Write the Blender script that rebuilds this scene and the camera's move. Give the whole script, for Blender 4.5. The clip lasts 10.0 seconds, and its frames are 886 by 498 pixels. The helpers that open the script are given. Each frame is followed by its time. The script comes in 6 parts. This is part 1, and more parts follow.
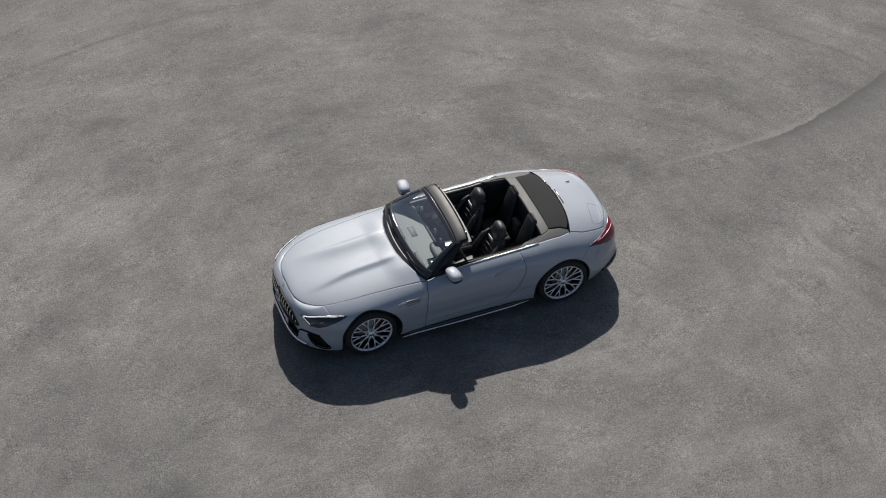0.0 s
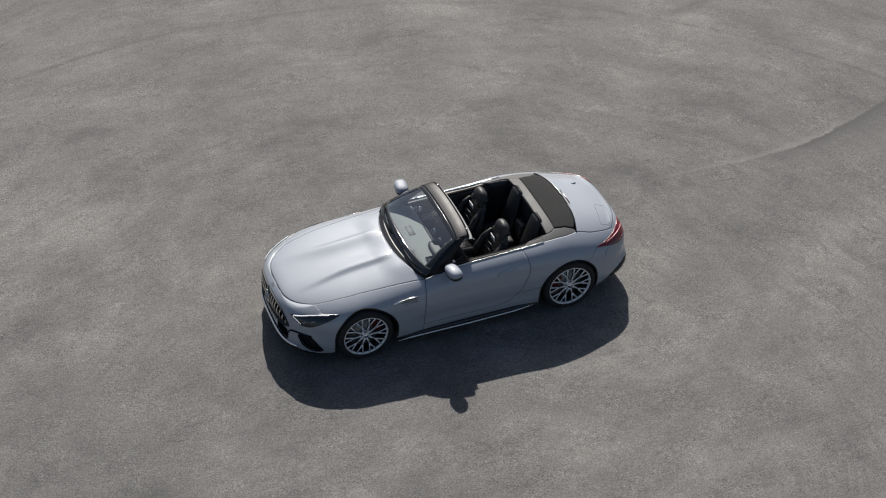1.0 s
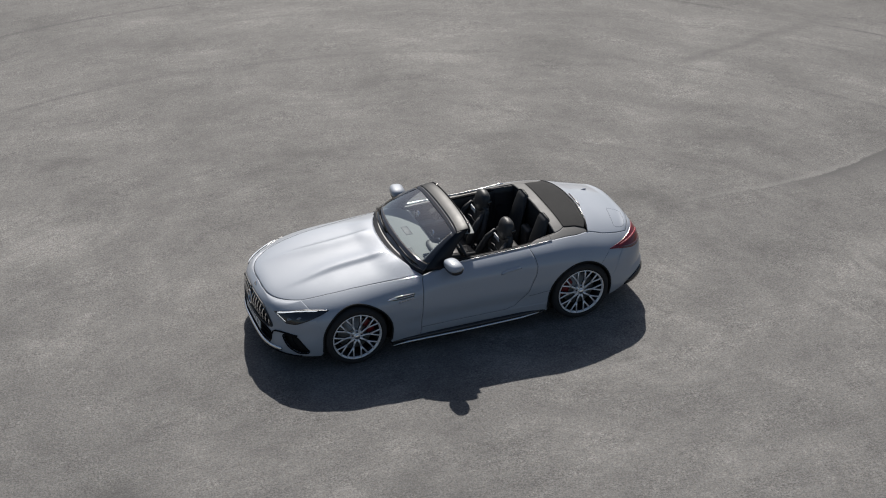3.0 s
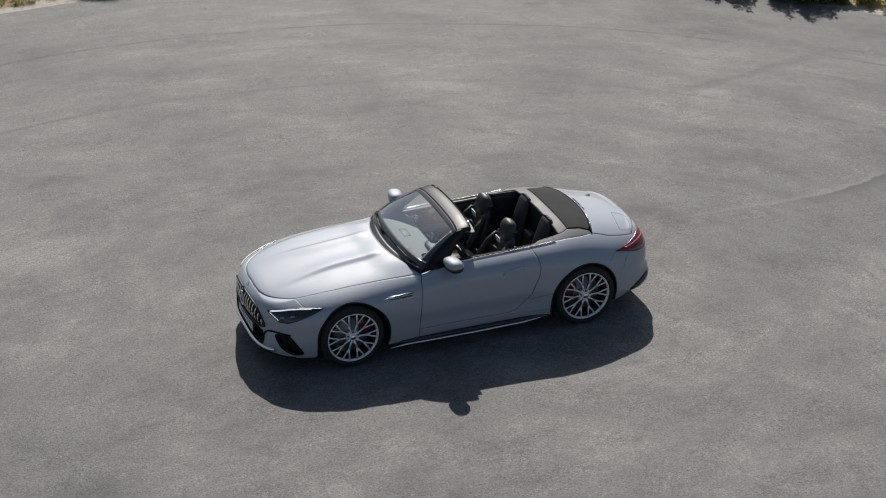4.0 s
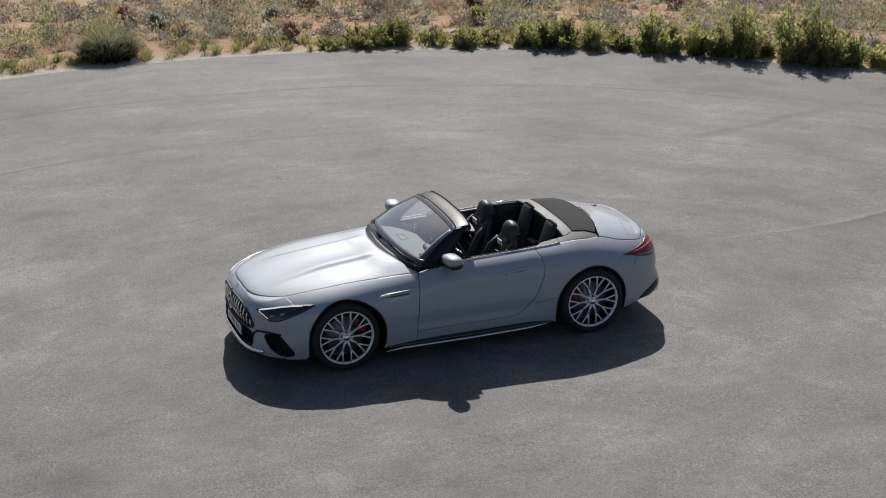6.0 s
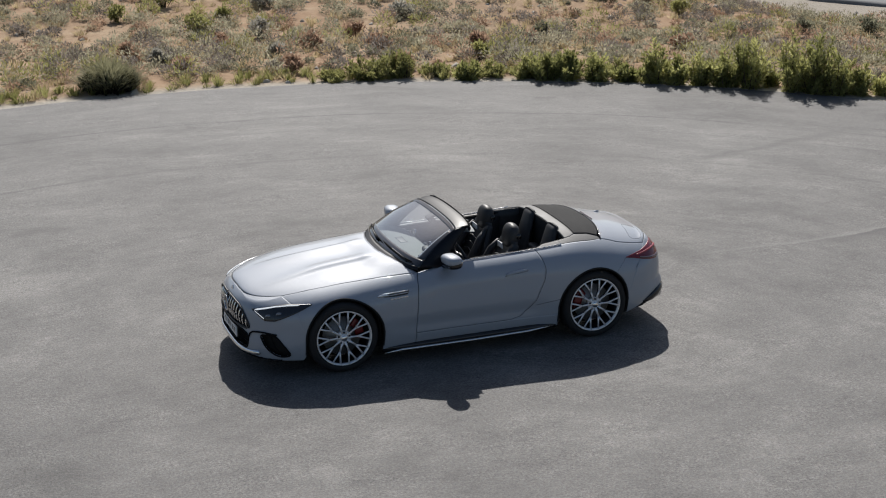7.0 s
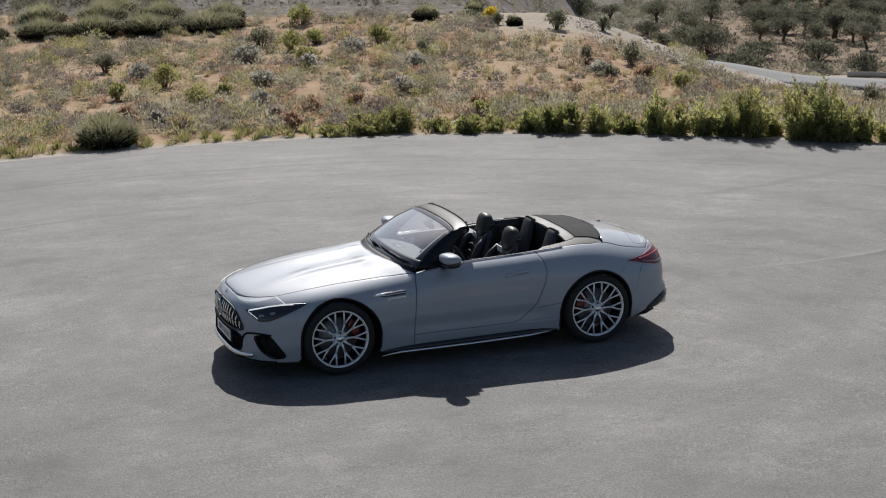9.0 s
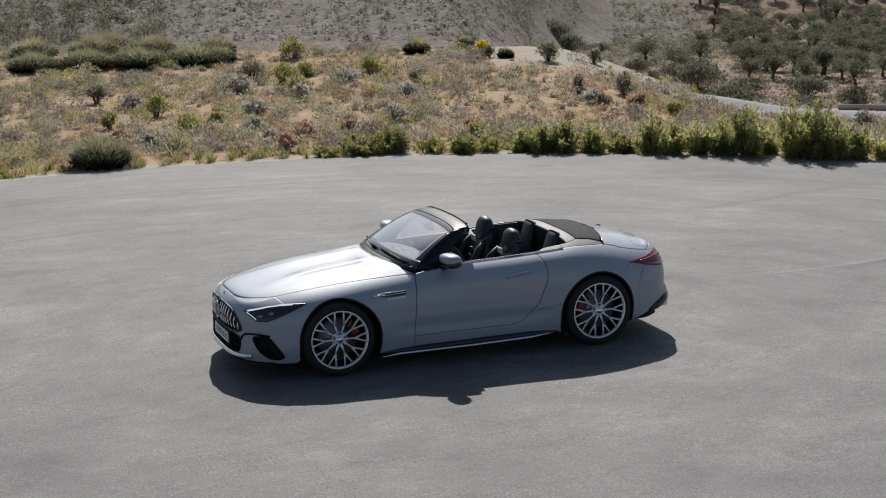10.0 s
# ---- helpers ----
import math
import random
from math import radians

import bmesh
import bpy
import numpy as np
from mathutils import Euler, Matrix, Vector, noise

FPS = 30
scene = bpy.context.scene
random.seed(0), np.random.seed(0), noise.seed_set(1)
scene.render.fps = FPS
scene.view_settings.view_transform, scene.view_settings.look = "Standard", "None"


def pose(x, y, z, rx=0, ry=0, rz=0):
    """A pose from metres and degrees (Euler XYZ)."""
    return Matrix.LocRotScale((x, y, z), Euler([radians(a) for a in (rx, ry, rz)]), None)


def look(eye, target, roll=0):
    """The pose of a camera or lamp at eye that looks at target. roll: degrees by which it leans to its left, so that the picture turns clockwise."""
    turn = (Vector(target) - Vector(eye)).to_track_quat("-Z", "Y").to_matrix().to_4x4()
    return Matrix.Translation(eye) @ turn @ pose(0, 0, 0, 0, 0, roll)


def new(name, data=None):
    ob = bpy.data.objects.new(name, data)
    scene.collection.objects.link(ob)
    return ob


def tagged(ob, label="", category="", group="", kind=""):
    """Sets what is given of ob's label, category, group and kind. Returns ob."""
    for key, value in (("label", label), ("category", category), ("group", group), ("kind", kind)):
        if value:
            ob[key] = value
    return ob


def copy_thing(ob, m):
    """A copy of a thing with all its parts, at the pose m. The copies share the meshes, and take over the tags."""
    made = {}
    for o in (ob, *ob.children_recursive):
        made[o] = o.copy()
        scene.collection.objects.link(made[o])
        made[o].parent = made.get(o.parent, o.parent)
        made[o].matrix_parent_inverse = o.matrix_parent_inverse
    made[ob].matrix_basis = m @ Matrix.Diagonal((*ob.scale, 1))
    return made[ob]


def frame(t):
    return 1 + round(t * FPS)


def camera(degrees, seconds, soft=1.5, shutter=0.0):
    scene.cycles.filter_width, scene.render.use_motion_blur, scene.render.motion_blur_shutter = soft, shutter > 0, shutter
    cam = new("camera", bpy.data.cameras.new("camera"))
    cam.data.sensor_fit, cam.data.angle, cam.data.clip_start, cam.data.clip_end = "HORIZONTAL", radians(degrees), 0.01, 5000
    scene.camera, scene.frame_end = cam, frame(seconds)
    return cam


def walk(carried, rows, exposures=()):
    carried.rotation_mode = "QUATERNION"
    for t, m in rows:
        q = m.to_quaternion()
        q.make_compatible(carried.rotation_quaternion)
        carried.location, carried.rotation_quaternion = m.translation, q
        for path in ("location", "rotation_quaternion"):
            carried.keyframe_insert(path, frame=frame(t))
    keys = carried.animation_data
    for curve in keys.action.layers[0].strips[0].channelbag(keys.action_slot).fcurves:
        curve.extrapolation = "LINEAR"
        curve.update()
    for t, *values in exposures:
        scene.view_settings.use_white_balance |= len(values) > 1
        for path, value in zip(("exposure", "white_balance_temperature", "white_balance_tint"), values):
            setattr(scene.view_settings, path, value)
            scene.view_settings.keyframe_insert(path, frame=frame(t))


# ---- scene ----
cam = camera(28.8, 10.0, soft=1.1)
PATH = [
    (0, (-6.381, -15.507, 16.259), (-5.825, -14.155, 14.894), 1.1),
    (0.5, (-6.351, -15.598, 15.26), (-5.782, -14.2, 13.948), 1.1),
    (1, (-6.351, -15.658, 14.215), (-5.765, -14.214, 12.962), 1.1),
    (1.5, (-6.342, -15.745, 13.333), (-5.743, -14.26, 12.135), 1.0),
    (2, (-6.302, -15.807, 12.463), (-5.693, -14.281, 11.323), 0.9),
    (2.5, (-6.27, -15.881, 11.652), (-5.652, -14.317, 10.57), 0.7),
    (4, (-6.235, -15.967, 9.37), (-5.584, -14.304, 8.47), 0.6),
    (4.5, (-6.187, -15.982, 8.771), (-5.531, -14.293, 7.923), 0.4),
    (5, (-6.142, -16.004, 8.192), (-5.482, -14.291, 7.397), 0.3),
    (5.5, (-6.073, -16.01, 7.678), (-5.413, -14.276, 6.931), 0.1),
    (7, (-5.924, -16.058, 6.382), (-5.263, -14.274, 5.766), -0.3),
    (7.5, (-5.857, -16.061, 6.019), (-5.198, -14.263, 5.441), -0.5),
    (8, (-5.805, -16.085, 5.675), (-5.148, -14.275, 5.135), -0.7),
    (8.5, (-5.806, -16.085, 5.366), (-5.145, -14.266, 4.86), -0.8),
    (9, (-5.847, -16.058, 5.064), (-5.178, -14.234, 4.591), -0.9),
    (9.5, (-5.893, -16.003, 4.805), (-5.214, -14.175, 4.361), -0.9),
    (10, (-5.941, -15.96, 4.587), (-5.254, -14.129, 4.167), -1.0),
]
walk(cam, [(t, look(eye, target, roll)) for t, eye, target, roll in PATH], exposures=((0.0, 0.0, 6540, 10), (3.0, 0.0, 6500, 10), (10.0, 0.0, 6370, 10)))      # the white balance drifts a little cooler

# ---- light ----
SUN_EL, SUN_AZ = radians(40.0), math.atan2(0.952, 0.307)      # the sun stands behind the car, seen from the camera
world = bpy.data.worlds.new("sky")
scene.world = world
world.use_nodes = True
sky = world.node_tree.nodes.new("ShaderNodeTexSky")
sky.sky_type = "NISHITA"
sky.sun_disc = False
sky.sun_elevation = SUN_EL
sky.sun_rotation = math.pi / 2 - SUN_AZ
sky.air_density, sky.dust_density = 1.0, 1.4
world.node_tree.links.new(sky.outputs[0], world.node_tree.nodes["Background"].inputs[0])
world.node_tree.nodes["Background"].inputs[1].default_value = 0.068
sun = new("sun", bpy.data.lights.new("sun", "SUN"))
sun.data.energy, sun.data.angle, sun.data.color = 5.0, radians(0.55), (1.0, 0.955, 0.895)
SUN_DIR = Vector((math.cos(SUN_EL) * math.cos(SUN_AZ), math.cos(SUN_EL) * math.sin(SUN_AZ), math.sin(SUN_EL)))
sun.matrix_world = look(SUN_DIR * 60, (0, 0, 0))

# ---- materials ----


class Nodes:
    """Short writing of a node material."""

    def __init__(self, name):
        self.mat = bpy.data.materials.new(name)
        self.mat.use_nodes = True
        self.tree = self.mat.node_tree
        self.bsdf = self.tree.nodes["Principled BSDF"]
        self.out = self.tree.nodes["Material Output"]

    def add(self, kind, **settings):
        n = self.tree.nodes.new(kind)
        for key, value in settings.items():
            n.inputs[key].default_value = value
        return n

    def link(self, a, b):
        self.tree.links.new(a, b)

    def position(self):
        return self.add("ShaderNodeNewGeometry").outputs["Position"]

    def local(self):
        return self.add("ShaderNodeTexCoord").outputs["Object"]

    def noise(self, vector, scale, detail=4.0, rough=0.6, stretch=None):
        if stretch:
            m = self.add("ShaderNodeMapping")
            m.inputs["Scale"].default_value = stretch
            self.link(vector, m.inputs["Vector"])
            vector = m.outputs[0]
        n = self.add("ShaderNodeTexNoise")
        n.inputs["Scale"].default_value, n.inputs["Detail"].default_value, n.inputs["Roughness"].default_value = scale, detail, rough
        self.link(vector, n.inputs["Vector"])
        return n.outputs["Fac"]

    def ramp(self, fac, *stops):
        r = self.add("ShaderNodeValToRGB")
        while len(r.color_ramp.elements) < len(stops):
            r.color_ramp.elements.new(0.5)
        for e, (p, c) in zip(r.color_ramp.elements, stops):
            e.position, e.color = p, (*(c if isinstance(c, tuple) else (c, c, c)), 1)
        self.link(fac, r.inputs[0])
        return r.outputs["Color"]

    def mix(self, fac, a, b, how="MIX"):
        m = self.add("ShaderNodeMix")
        m.data_type, m.blend_type = "RGBA", how
        for socket, value in ((m.inputs[0], fac), (m.inputs[6], a), (m.inputs[7], b)):
            if isinstance(value, (int, float)):
                socket.default_value = value
            elif isinstance(value, tuple):
                socket.default_value = (*value, 1)
            else:
                self.link(value, socket)
        return m.outputs[2]

    def math(self, op, a, b=0.0, c=0.0):
        m = self.add("ShaderNodeMath")
        m.operation = op
        for socket, value in zip(m.inputs, (a, b, c)):
            if isinstance(value, (int, float)):
                socket.default_value = value
            else:
                self.link(value, socket)
        return m.outputs[0]

    def bump(self, height, strength, distance):
        b = self.add("ShaderNodeBump", Strength=strength, Distance=distance)
        self.link(height, b.inputs["Height"])
        self.link(b.outputs[0], self.bsdf.inputs["Normal"])
        return b

    def set(self, **values):
        for key, value in values.items():
            socket = self.bsdf.inputs[key.replace("_", " ")]
            if isinstance(value, tuple):
                socket.default_value = (*value, 1)
            elif isinstance(value, (int, float)):
                socket.default_value = value
            else:
                self.link(value, socket)
        return self


def plain(name, color, rough=0.5, metal=0.0, grain=0.08, scale=60.0, coat=0.0, bump=0.0):
    """A one-colour surface with a little grain and wear at two sizes."""
    n = Nodes(name)
    p = n.local()
    fine, wide = n.noise(p, scale, 3), n.noise(p, scale / 14, 3)
    shade = n.mix(0.5, fine, wide)
    dark, light = tuple(c * (1 - grain) for c in color), tuple(min(1.0, c * (1 + grain)) for c in color)
    n.set(Base_Color=n.ramp(shade, (0.3, dark), (0.7, light)), Metallic=metal, Coat_Weight=coat, Coat_Roughness=0.04)
    n.set(Roughness=n.math("MULTIPLY_ADD", wide, 0.16, rough - 0.08))
    if bump:
        n.bump(fine, bump, 0.002)
    return n.mat


def paint_material():
    n = Nodes("grey car paint")
    p = n.local()
    flake, dust = n.noise(p, 900, 1), n.noise(p, 6, 5)
    col = n.mix(n.math("MULTIPLY", flake, 0.25), (0.338, 0.368, 0.414), (0.398, 0.428, 0.474))
    n.set(Base_Color=col, Metallic=0.08, Coat_Weight=1.0, Coat_Roughness=0.03, Coat_IOR=1.5)
    n.set(Roughness=n.math("MULTIPLY_ADD", dust, 0.08, 0.50), Specular_IOR_Level=0.26)
    return n.mat


def asphalt_material():
    n = Nodes("asphalt")
    p = n.position()
    # polar coordinates round the middle of the lot: paving passes and tyre sweeps run round it
    sep = n.add("ShaderNodeSeparateXYZ")
    n.link(p, sep.inputs[0])
    dx, dy = n.math("ADD", sep.outputs[0], 0.9), n.math("ADD", sep.outputs[1], 3.3)
    rad = n.math("SQRT", n.math("ADD", n.math("MULTIPLY", dx, dx), n.math("MULTIPLY", dy, dy)))
    ang = n.math("ARCTAN2", dy, dx)
    warp = n.noise(p, 0.25, 2)

    def round_lot(across, along):
        c = n.add("ShaderNodeCombineXYZ")
        n.link(n.math("MULTIPLY", n.math("MULTIPLY_ADD", warp, 1.4, rad), across), c.inputs[0])
        n.link(n.math("MULTIPLY", ang, along), c.inputs[1])
        return c.outputs[0]

    outer = n.ramp(n.math("MULTIPLY", rad, 0.1), (0.30, 0.0), (0.62, 1.0))      # towards the middle the marks lose their direction

    def marks(across, along, scale, detail, rough):
        return n.mix(outer, n.noise(p, scale, detail, rough, stretch=(0.6, 1.0, 1.0)), n.noise(round_lot(across, along), 1.0, detail, rough))

    sweep = marks(1.5, 5.0, 1.3, 8, 0.7)
    blot, cloud = n.noise(p, 0.55, 9, 0.72), n.noise(p, 0.16, 3, 0.5)
    big = n.math("ADD", n.math("MULTIPLY", sweep, 0.42), n.math("ADD", n.math("MULTIPLY", cloud, 0.25), n.math("MULTIPLY", blot, 0.38)))
    base = n.ramp(big, (0.42, (0.084, 0.082, 0.079)), (0.50, (0.132, 0.128, 0.123)), (0.555, (0.158, 0.153, 0.146)), (0.62, (0.210, 0.203, 0.192)))
    # open, coarse patches where the binder has worn out between the stones
    worn = marks(2.2, 9.5, 1.9, 7, 0.75)
    coarse = n.ramp(worn, (0.47, 0.10), (0.56, 0.55), (0.66, 1.0))
    # short dark drags along the sweeps, broken up by the grit
    fleck = marks(9.0, 30.0, 7.0, 7, 0.82)
    base = n.mix(n.math("MULTIPLY", n.ramp(fleck, (0.53, 0.0), (0.63, 0.75)), coarse), base, (0.075, 0.074, 0.073))
    lines = n.ramp(n.noise(round_lot(4.2, 2.4), 1.0, 5, 0.65), (0.56, 0.0), (0.615, 0.45), (0.65, 0.0))
    base = n.mix(n.math("MULTIPLY", lines, n.ramp(blot, (0.42, 0.2), (0.6, 1.0))), base, (0.085, 0.083, 0.081))
    # joints of the paver's rounds, worn through in stretches
    gaps = n.noise(p, 0.9, 6, 0.75)
    for ring, width, depth in ((13.02, 0.05, 0.80), (10.47, 0.07, 0.50), (9.1, 0.14, 0.14), (7.4, 0.06, 0.16), (12.1, 0.06, 0.25)):
        off = n.math("ABSOLUTE", n.math("SUBTRACT", n.math("MULTIPLY_ADD", warp, 0.4, rad), ring + 0.2))
        seam = n.math("MULTIPLY", n.ramp(off, (width * 0.2, depth), (width, 0.0)), n.ramp(gaps, (0.40, 0.12), (0.56, 1.0)))
        base = n.mix(seam, base, (0.066, 0.065, 0.065))
    # stones of the mix: mid grit, fine grain, dark pits and a few pale chips
    rub, grit, grain = n.noise(p, 5.5, 6, 0.8), n.noise(p, 15, 5, 0.82), n.noise(p, 42, 3, 0.85)
    base = n.mix(n.math("MULTIPLY_ADD", coarse, 0.28, 0.10), base, n.ramp(rub, (0.34, 0.15), (0.5, 0.5), (0.66, 0.85)), "OVERLAY")
    base = n.mix(n.math("MULTIPLY_ADD", coarse, 0.34, 0.16), base, n.ramp(grit, (0.34, 0.08), (0.5, 0.5), (0.66, 0.92)), "OVERLAY")
    base = n.mix(n.math("MULTIPLY_ADD", coarse, 0.28, 0.36), base, n.ramp(grain, (0.37, 0.02), (0.5, 0.5), (0.63, 0.98)), "OVERLAY")
    pits = n.noise(p, 31, 2, 0.6)
    base = n.mix(n.math("MULTIPLY", n.ramp(pits, (0.61, 0.0), (0.70, 0.75)), coarse), base, (0.055, 0.054, 0.054))
    tone = n.noise(p, 24, 3, 0.8)
    base = n.mix(0.42, base, n.mix(n.ramp(tone, (0.42, 0.0), (0.58, 1.0)), (0.475, 0.497, 0.525), (0.53, 0.50, 0.468)), "SOFT_LIGHT")
    bright = n.add("ShaderNodeTexVoronoi", Scale=10.0)
    n.link(p, bright.inputs["Vector"])
    base = n.mix(n.ramp(bright.outputs["Distance"], (0.035, 0.6), (0.065, 0.0)), base, (0.44, 0.42, 0.39))
    # the worn joint between two laid strips: a pale dusty rim, and darker on its near side
    past = n.math("MAXIMUM", n.math("SUBTRACT", sep.outputs[0], 5.0), 0.0)
    joint = n.math("MULTIPLY_ADD", n.math("MULTIPLY", past, past), 0.083, 1.10)
    side = n.math("ADD", n.math("SUBTRACT", sep.outputs[1], joint), n.math("MULTIPLY_ADD", n.noise(p, 1.6, 5, 0.7), 0.24, -0.12))
    half = n.math("MULTIPLY_ADD", side, 0.5, 0.5)
    along = n.math("MULTIPLY_ADD", sep.outputs[0], 0.1, 0.0)
    strip = n.math("MULTIPLY", n.ramp(along, (0.50, 0.0), (0.60, 1.0), (0.86, 1.0), (1.1, 0.3)), n.ramp(half, (0.12, 0.0), (0.40, 0.40), (0.49, 1.0), (0.505, 0.0)))
    base = n.mix(strip, base, (0.072, 0.070, 0.069))
    rim = n.math("MULTIPLY", n.ramp(along, (0.34, 0.0), (0.44, 0.5), (0.62, 0.5), (0.74, 0.0)), n.ramp(half, (0.495, 0.0), (0.51, 0.8), (0.56, 0.0)))
    base = n.mix(rim, base, (0.25, 0.243, 0.232))
    # a second broken joint that climbs to the far edge of the lot
    slant = n.math("ABSOLUTE", n.math("ADD", n.math("SUBTRACT", sep.outputs[1], n.math("MULTIPLY_ADD", sep.outputs[0], 0.25, 3.52)), n.math("MULTIPLY_ADD", n.noise(p, 1.1, 5, 0.7), 0.5, -0.25)))
    slant = n.math("MULTIPLY", n.ramp(slant, (0.02, 0.6), (0.16, 0.0)), n.ramp(along, (0.52, 0.0), (0.60, 1.0), (0.82, 1.0), (0.90, 0.0)))
    base = n.mix(n.math("MULTIPLY", slant, n.ramp(gaps, (0.38, 0.2), (0.55, 1.0))), base, (0.075, 0.073, 0.072))
    base = n.mix(1.0, base, (0.95, 0.95, 0.95), "MULTIPLY")
    n.set(Base_Color=base, Roughness=n.math("MULTIPLY_ADD", grit, 0.2, 0.66), Specular_IOR_Level=0.42)
    n.bump(n.math("ADD", n.math("MULTIPLY", grain, 0.6), n.math("MULTIPLY", grit, 0.8)), 0.8, 0.009)
    return n.mat


def ground_material():
    n = Nodes("dry earth")
    p = n.position()
    sep = n.add("ShaderNodeSeparateXYZ")
    n.link(p, sep.inputs[0])
    fwd = n.math("ADD", n.math("MULTIPLY", n.math("ADD", sep.outputs[0], 6.0), 0.352), n.math("MULTIPLY", n.math("ADD", sep.outputs[1], 16.0), 0.936))
    wide, mid, fine = n.noise(p, 0.16, 5, 0.65), n.noise(p, 1.7, 5, 0.7), n.noise(p, 16, 4, 0.7)
    earth = n.ramp(mid, (0.3, (0.245, 0.150, 0.088)), (0.5, (0.345, 0.224, 0.136)), (0.7, (0.44, 0.322, 0.214)))
    litter = n.ramp(fine, (0.35, (0.25, 0.19, 0.12)), (0.6, (0.47, 0.37, 0.25)))
    earth = n.mix(n.ramp(wide, (0.4, 0.10), (0.62, 0.5)), earth, litter)
    scree = n.ramp(n.noise(p, 3.2, 7, 0.85), (0.38, (0.095, 0.083, 0.071)), (0.5, (0.185, 0.164, 0.143)), (0.62, (0.29, 0.262, 0.23)))
    gully = n.noise(p, 0.5, 6, 0.75)
    scree = n.mix(n.ramp(gully, (0.48, 0.0), (0.62, 0.75)), scree, (0.125, 0.100, 0.072))
    far = n.ramp(n.math("MULTIPLY", n.math("MULTIPLY_ADD", wide, 6.0, fwd), 0.01), (0.625, 0.0), (0.655, 1.0))
    right = n.math("SUBTRACT", n.math("MULTIPLY", n.math("ADD", sep.outputs[0], 6.0), 0.936), n.math("MULTIPLY", n.math("ADD", sep.outputs[1], 16.0), 0.352))
    grove = n.ramp(n.math("MULTIPLY_ADD", n.math("SUBTRACT", right, n.math("MULTIPLY_ADD", n.math("MINIMUM", n.math("MAXIMUM", n.math("SUBTRACT", fwd, 84.0), 0.0), 14.0), 0.75, 6.0)), 0.05, 0.5), (0.45, 0.0), (0.55, 1.0))
    soil = n.ramp(mid, (0.3, (0.16, 0.115, 0.080)), (0.7, (0.34, 0.25, 0.175)))
    # pale gravel along the crest where the plateau falls away
    crest = n.math("MULTIPLY", n.ramp(n.math("MULTIPLY", n.math("MULTIPLY_ADD", wide, 8.0, fwd), 0.01), (0.545, 0.0), (0.58, 0.9)), n.ramp(n.math("MULTIPLY_ADD", right, 0.05, 0.3), (0.2, 0.0), (0.5, 1.0)))
    earth = n.mix(crest, earth, n.ramp(fine, (0.3, (0.24, 0.215, 0.18)), (0.7, (0.46, 0.42, 0.36))))
    col = n.mix(far, earth, n.mix(grove, scree, soil))
    # pale gravel shoulder beside the asphalt
    dx, dy = n.math("ADD", sep.outputs[0], 0.9), n.math("ADD", sep.outputs[1], 3.3)
    rad = n.math("SQRT", n.math("ADD", n.math("MULTIPLY", dx, dx), n.math("MULTIPLY", dy, dy)))
    shoulder = n.ramp(n.math("MULTIPLY", n.math("MULTIPLY_ADD", fine, 0.5, rad), 0.05), (0.79, 1.0), (0.81, 0.0))
    col = n.mix(shoulder, col, n.ramp(fine, (0.3, (0.30, 0.27, 0.22)), (0.7, (0.56, 0.52, 0.45))))
    n.set(Base_Color=col, Roughness=0.95, Specular_IOR_Level=0.15)
    relief = n.bump(n.math("ADD", mid, n.math("MULTIPLY", fine, 0.5)), 0.45, 0.03)
    n.link(n.math("MULTIPLY_ADD", far, -0.10, 0.45), relief.inputs["Strength"])
    return n.mat


def leaf_material(name, dark, light, dry=None, rough=0.65, through_light=0.66):
    n = Nodes(name)
    geo = n.add("ShaderNodeNewGeometry")
    patch_noise = n.noise(geo.outputs["Position"], 1.9, 2)
    fac = n.math("ADD", n.math("MULTIPLY", geo.outputs["Random Per Island"], 0.20), n.math("ADD", n.math("MULTIPLY_ADD", patch_noise, 1.5, -0.62), n.math("MULTIPLY", n.noise(geo.outputs["Position"], 34, 3, 0.7), 0.44)))
    stops = [(0.15, dark), (0.72, light)] + ([(0.95, dry)] if dry else [])
    n.set(Base_Color=n.ramp(fac, *stops), Roughness=rough, Specular_IOR_Level=0.25)
    back = n.add("ShaderNodeBsdfTranslucent")
    n.link(n.ramp(fac, *stops), back.inputs[0])
    m = n.add("ShaderNodeMixShader")
    m.inputs[0].default_value = through_light
    n.link(n.bsdf.outputs[0], m.inputs[1])
    n.link(back.outputs[0], m.inputs[2])
    n.link(m.outputs[0], n.out.inputs[0])
    return n.mat


def glass_material(name, tint, gloss=0.0):
    """A thin pane: light passes with a tint, and glancing light is mirrored."""
    n = Nodes(name)
    clear, shine = n.add("ShaderNodeBsdfTransparent"), n.add("ShaderNodeBsdfGlossy", Roughness=0.02)
    clear.inputs[0].default_value = (*tint, 1)
    f = n.add("ShaderNodeFresnel", IOR=1.5)
    m = n.add("ShaderNodeMixShader")
    n.link(n.math("MULTIPLY_ADD", f.outputs[0], 3.6, gloss), m.inputs[0])
    n.link(clear.outputs[0], m.inputs[1])
    n.link(shine.outputs[0], m.inputs[2])
    n.link(m.outputs[0], n.out.inputs[0])
    return n.mat


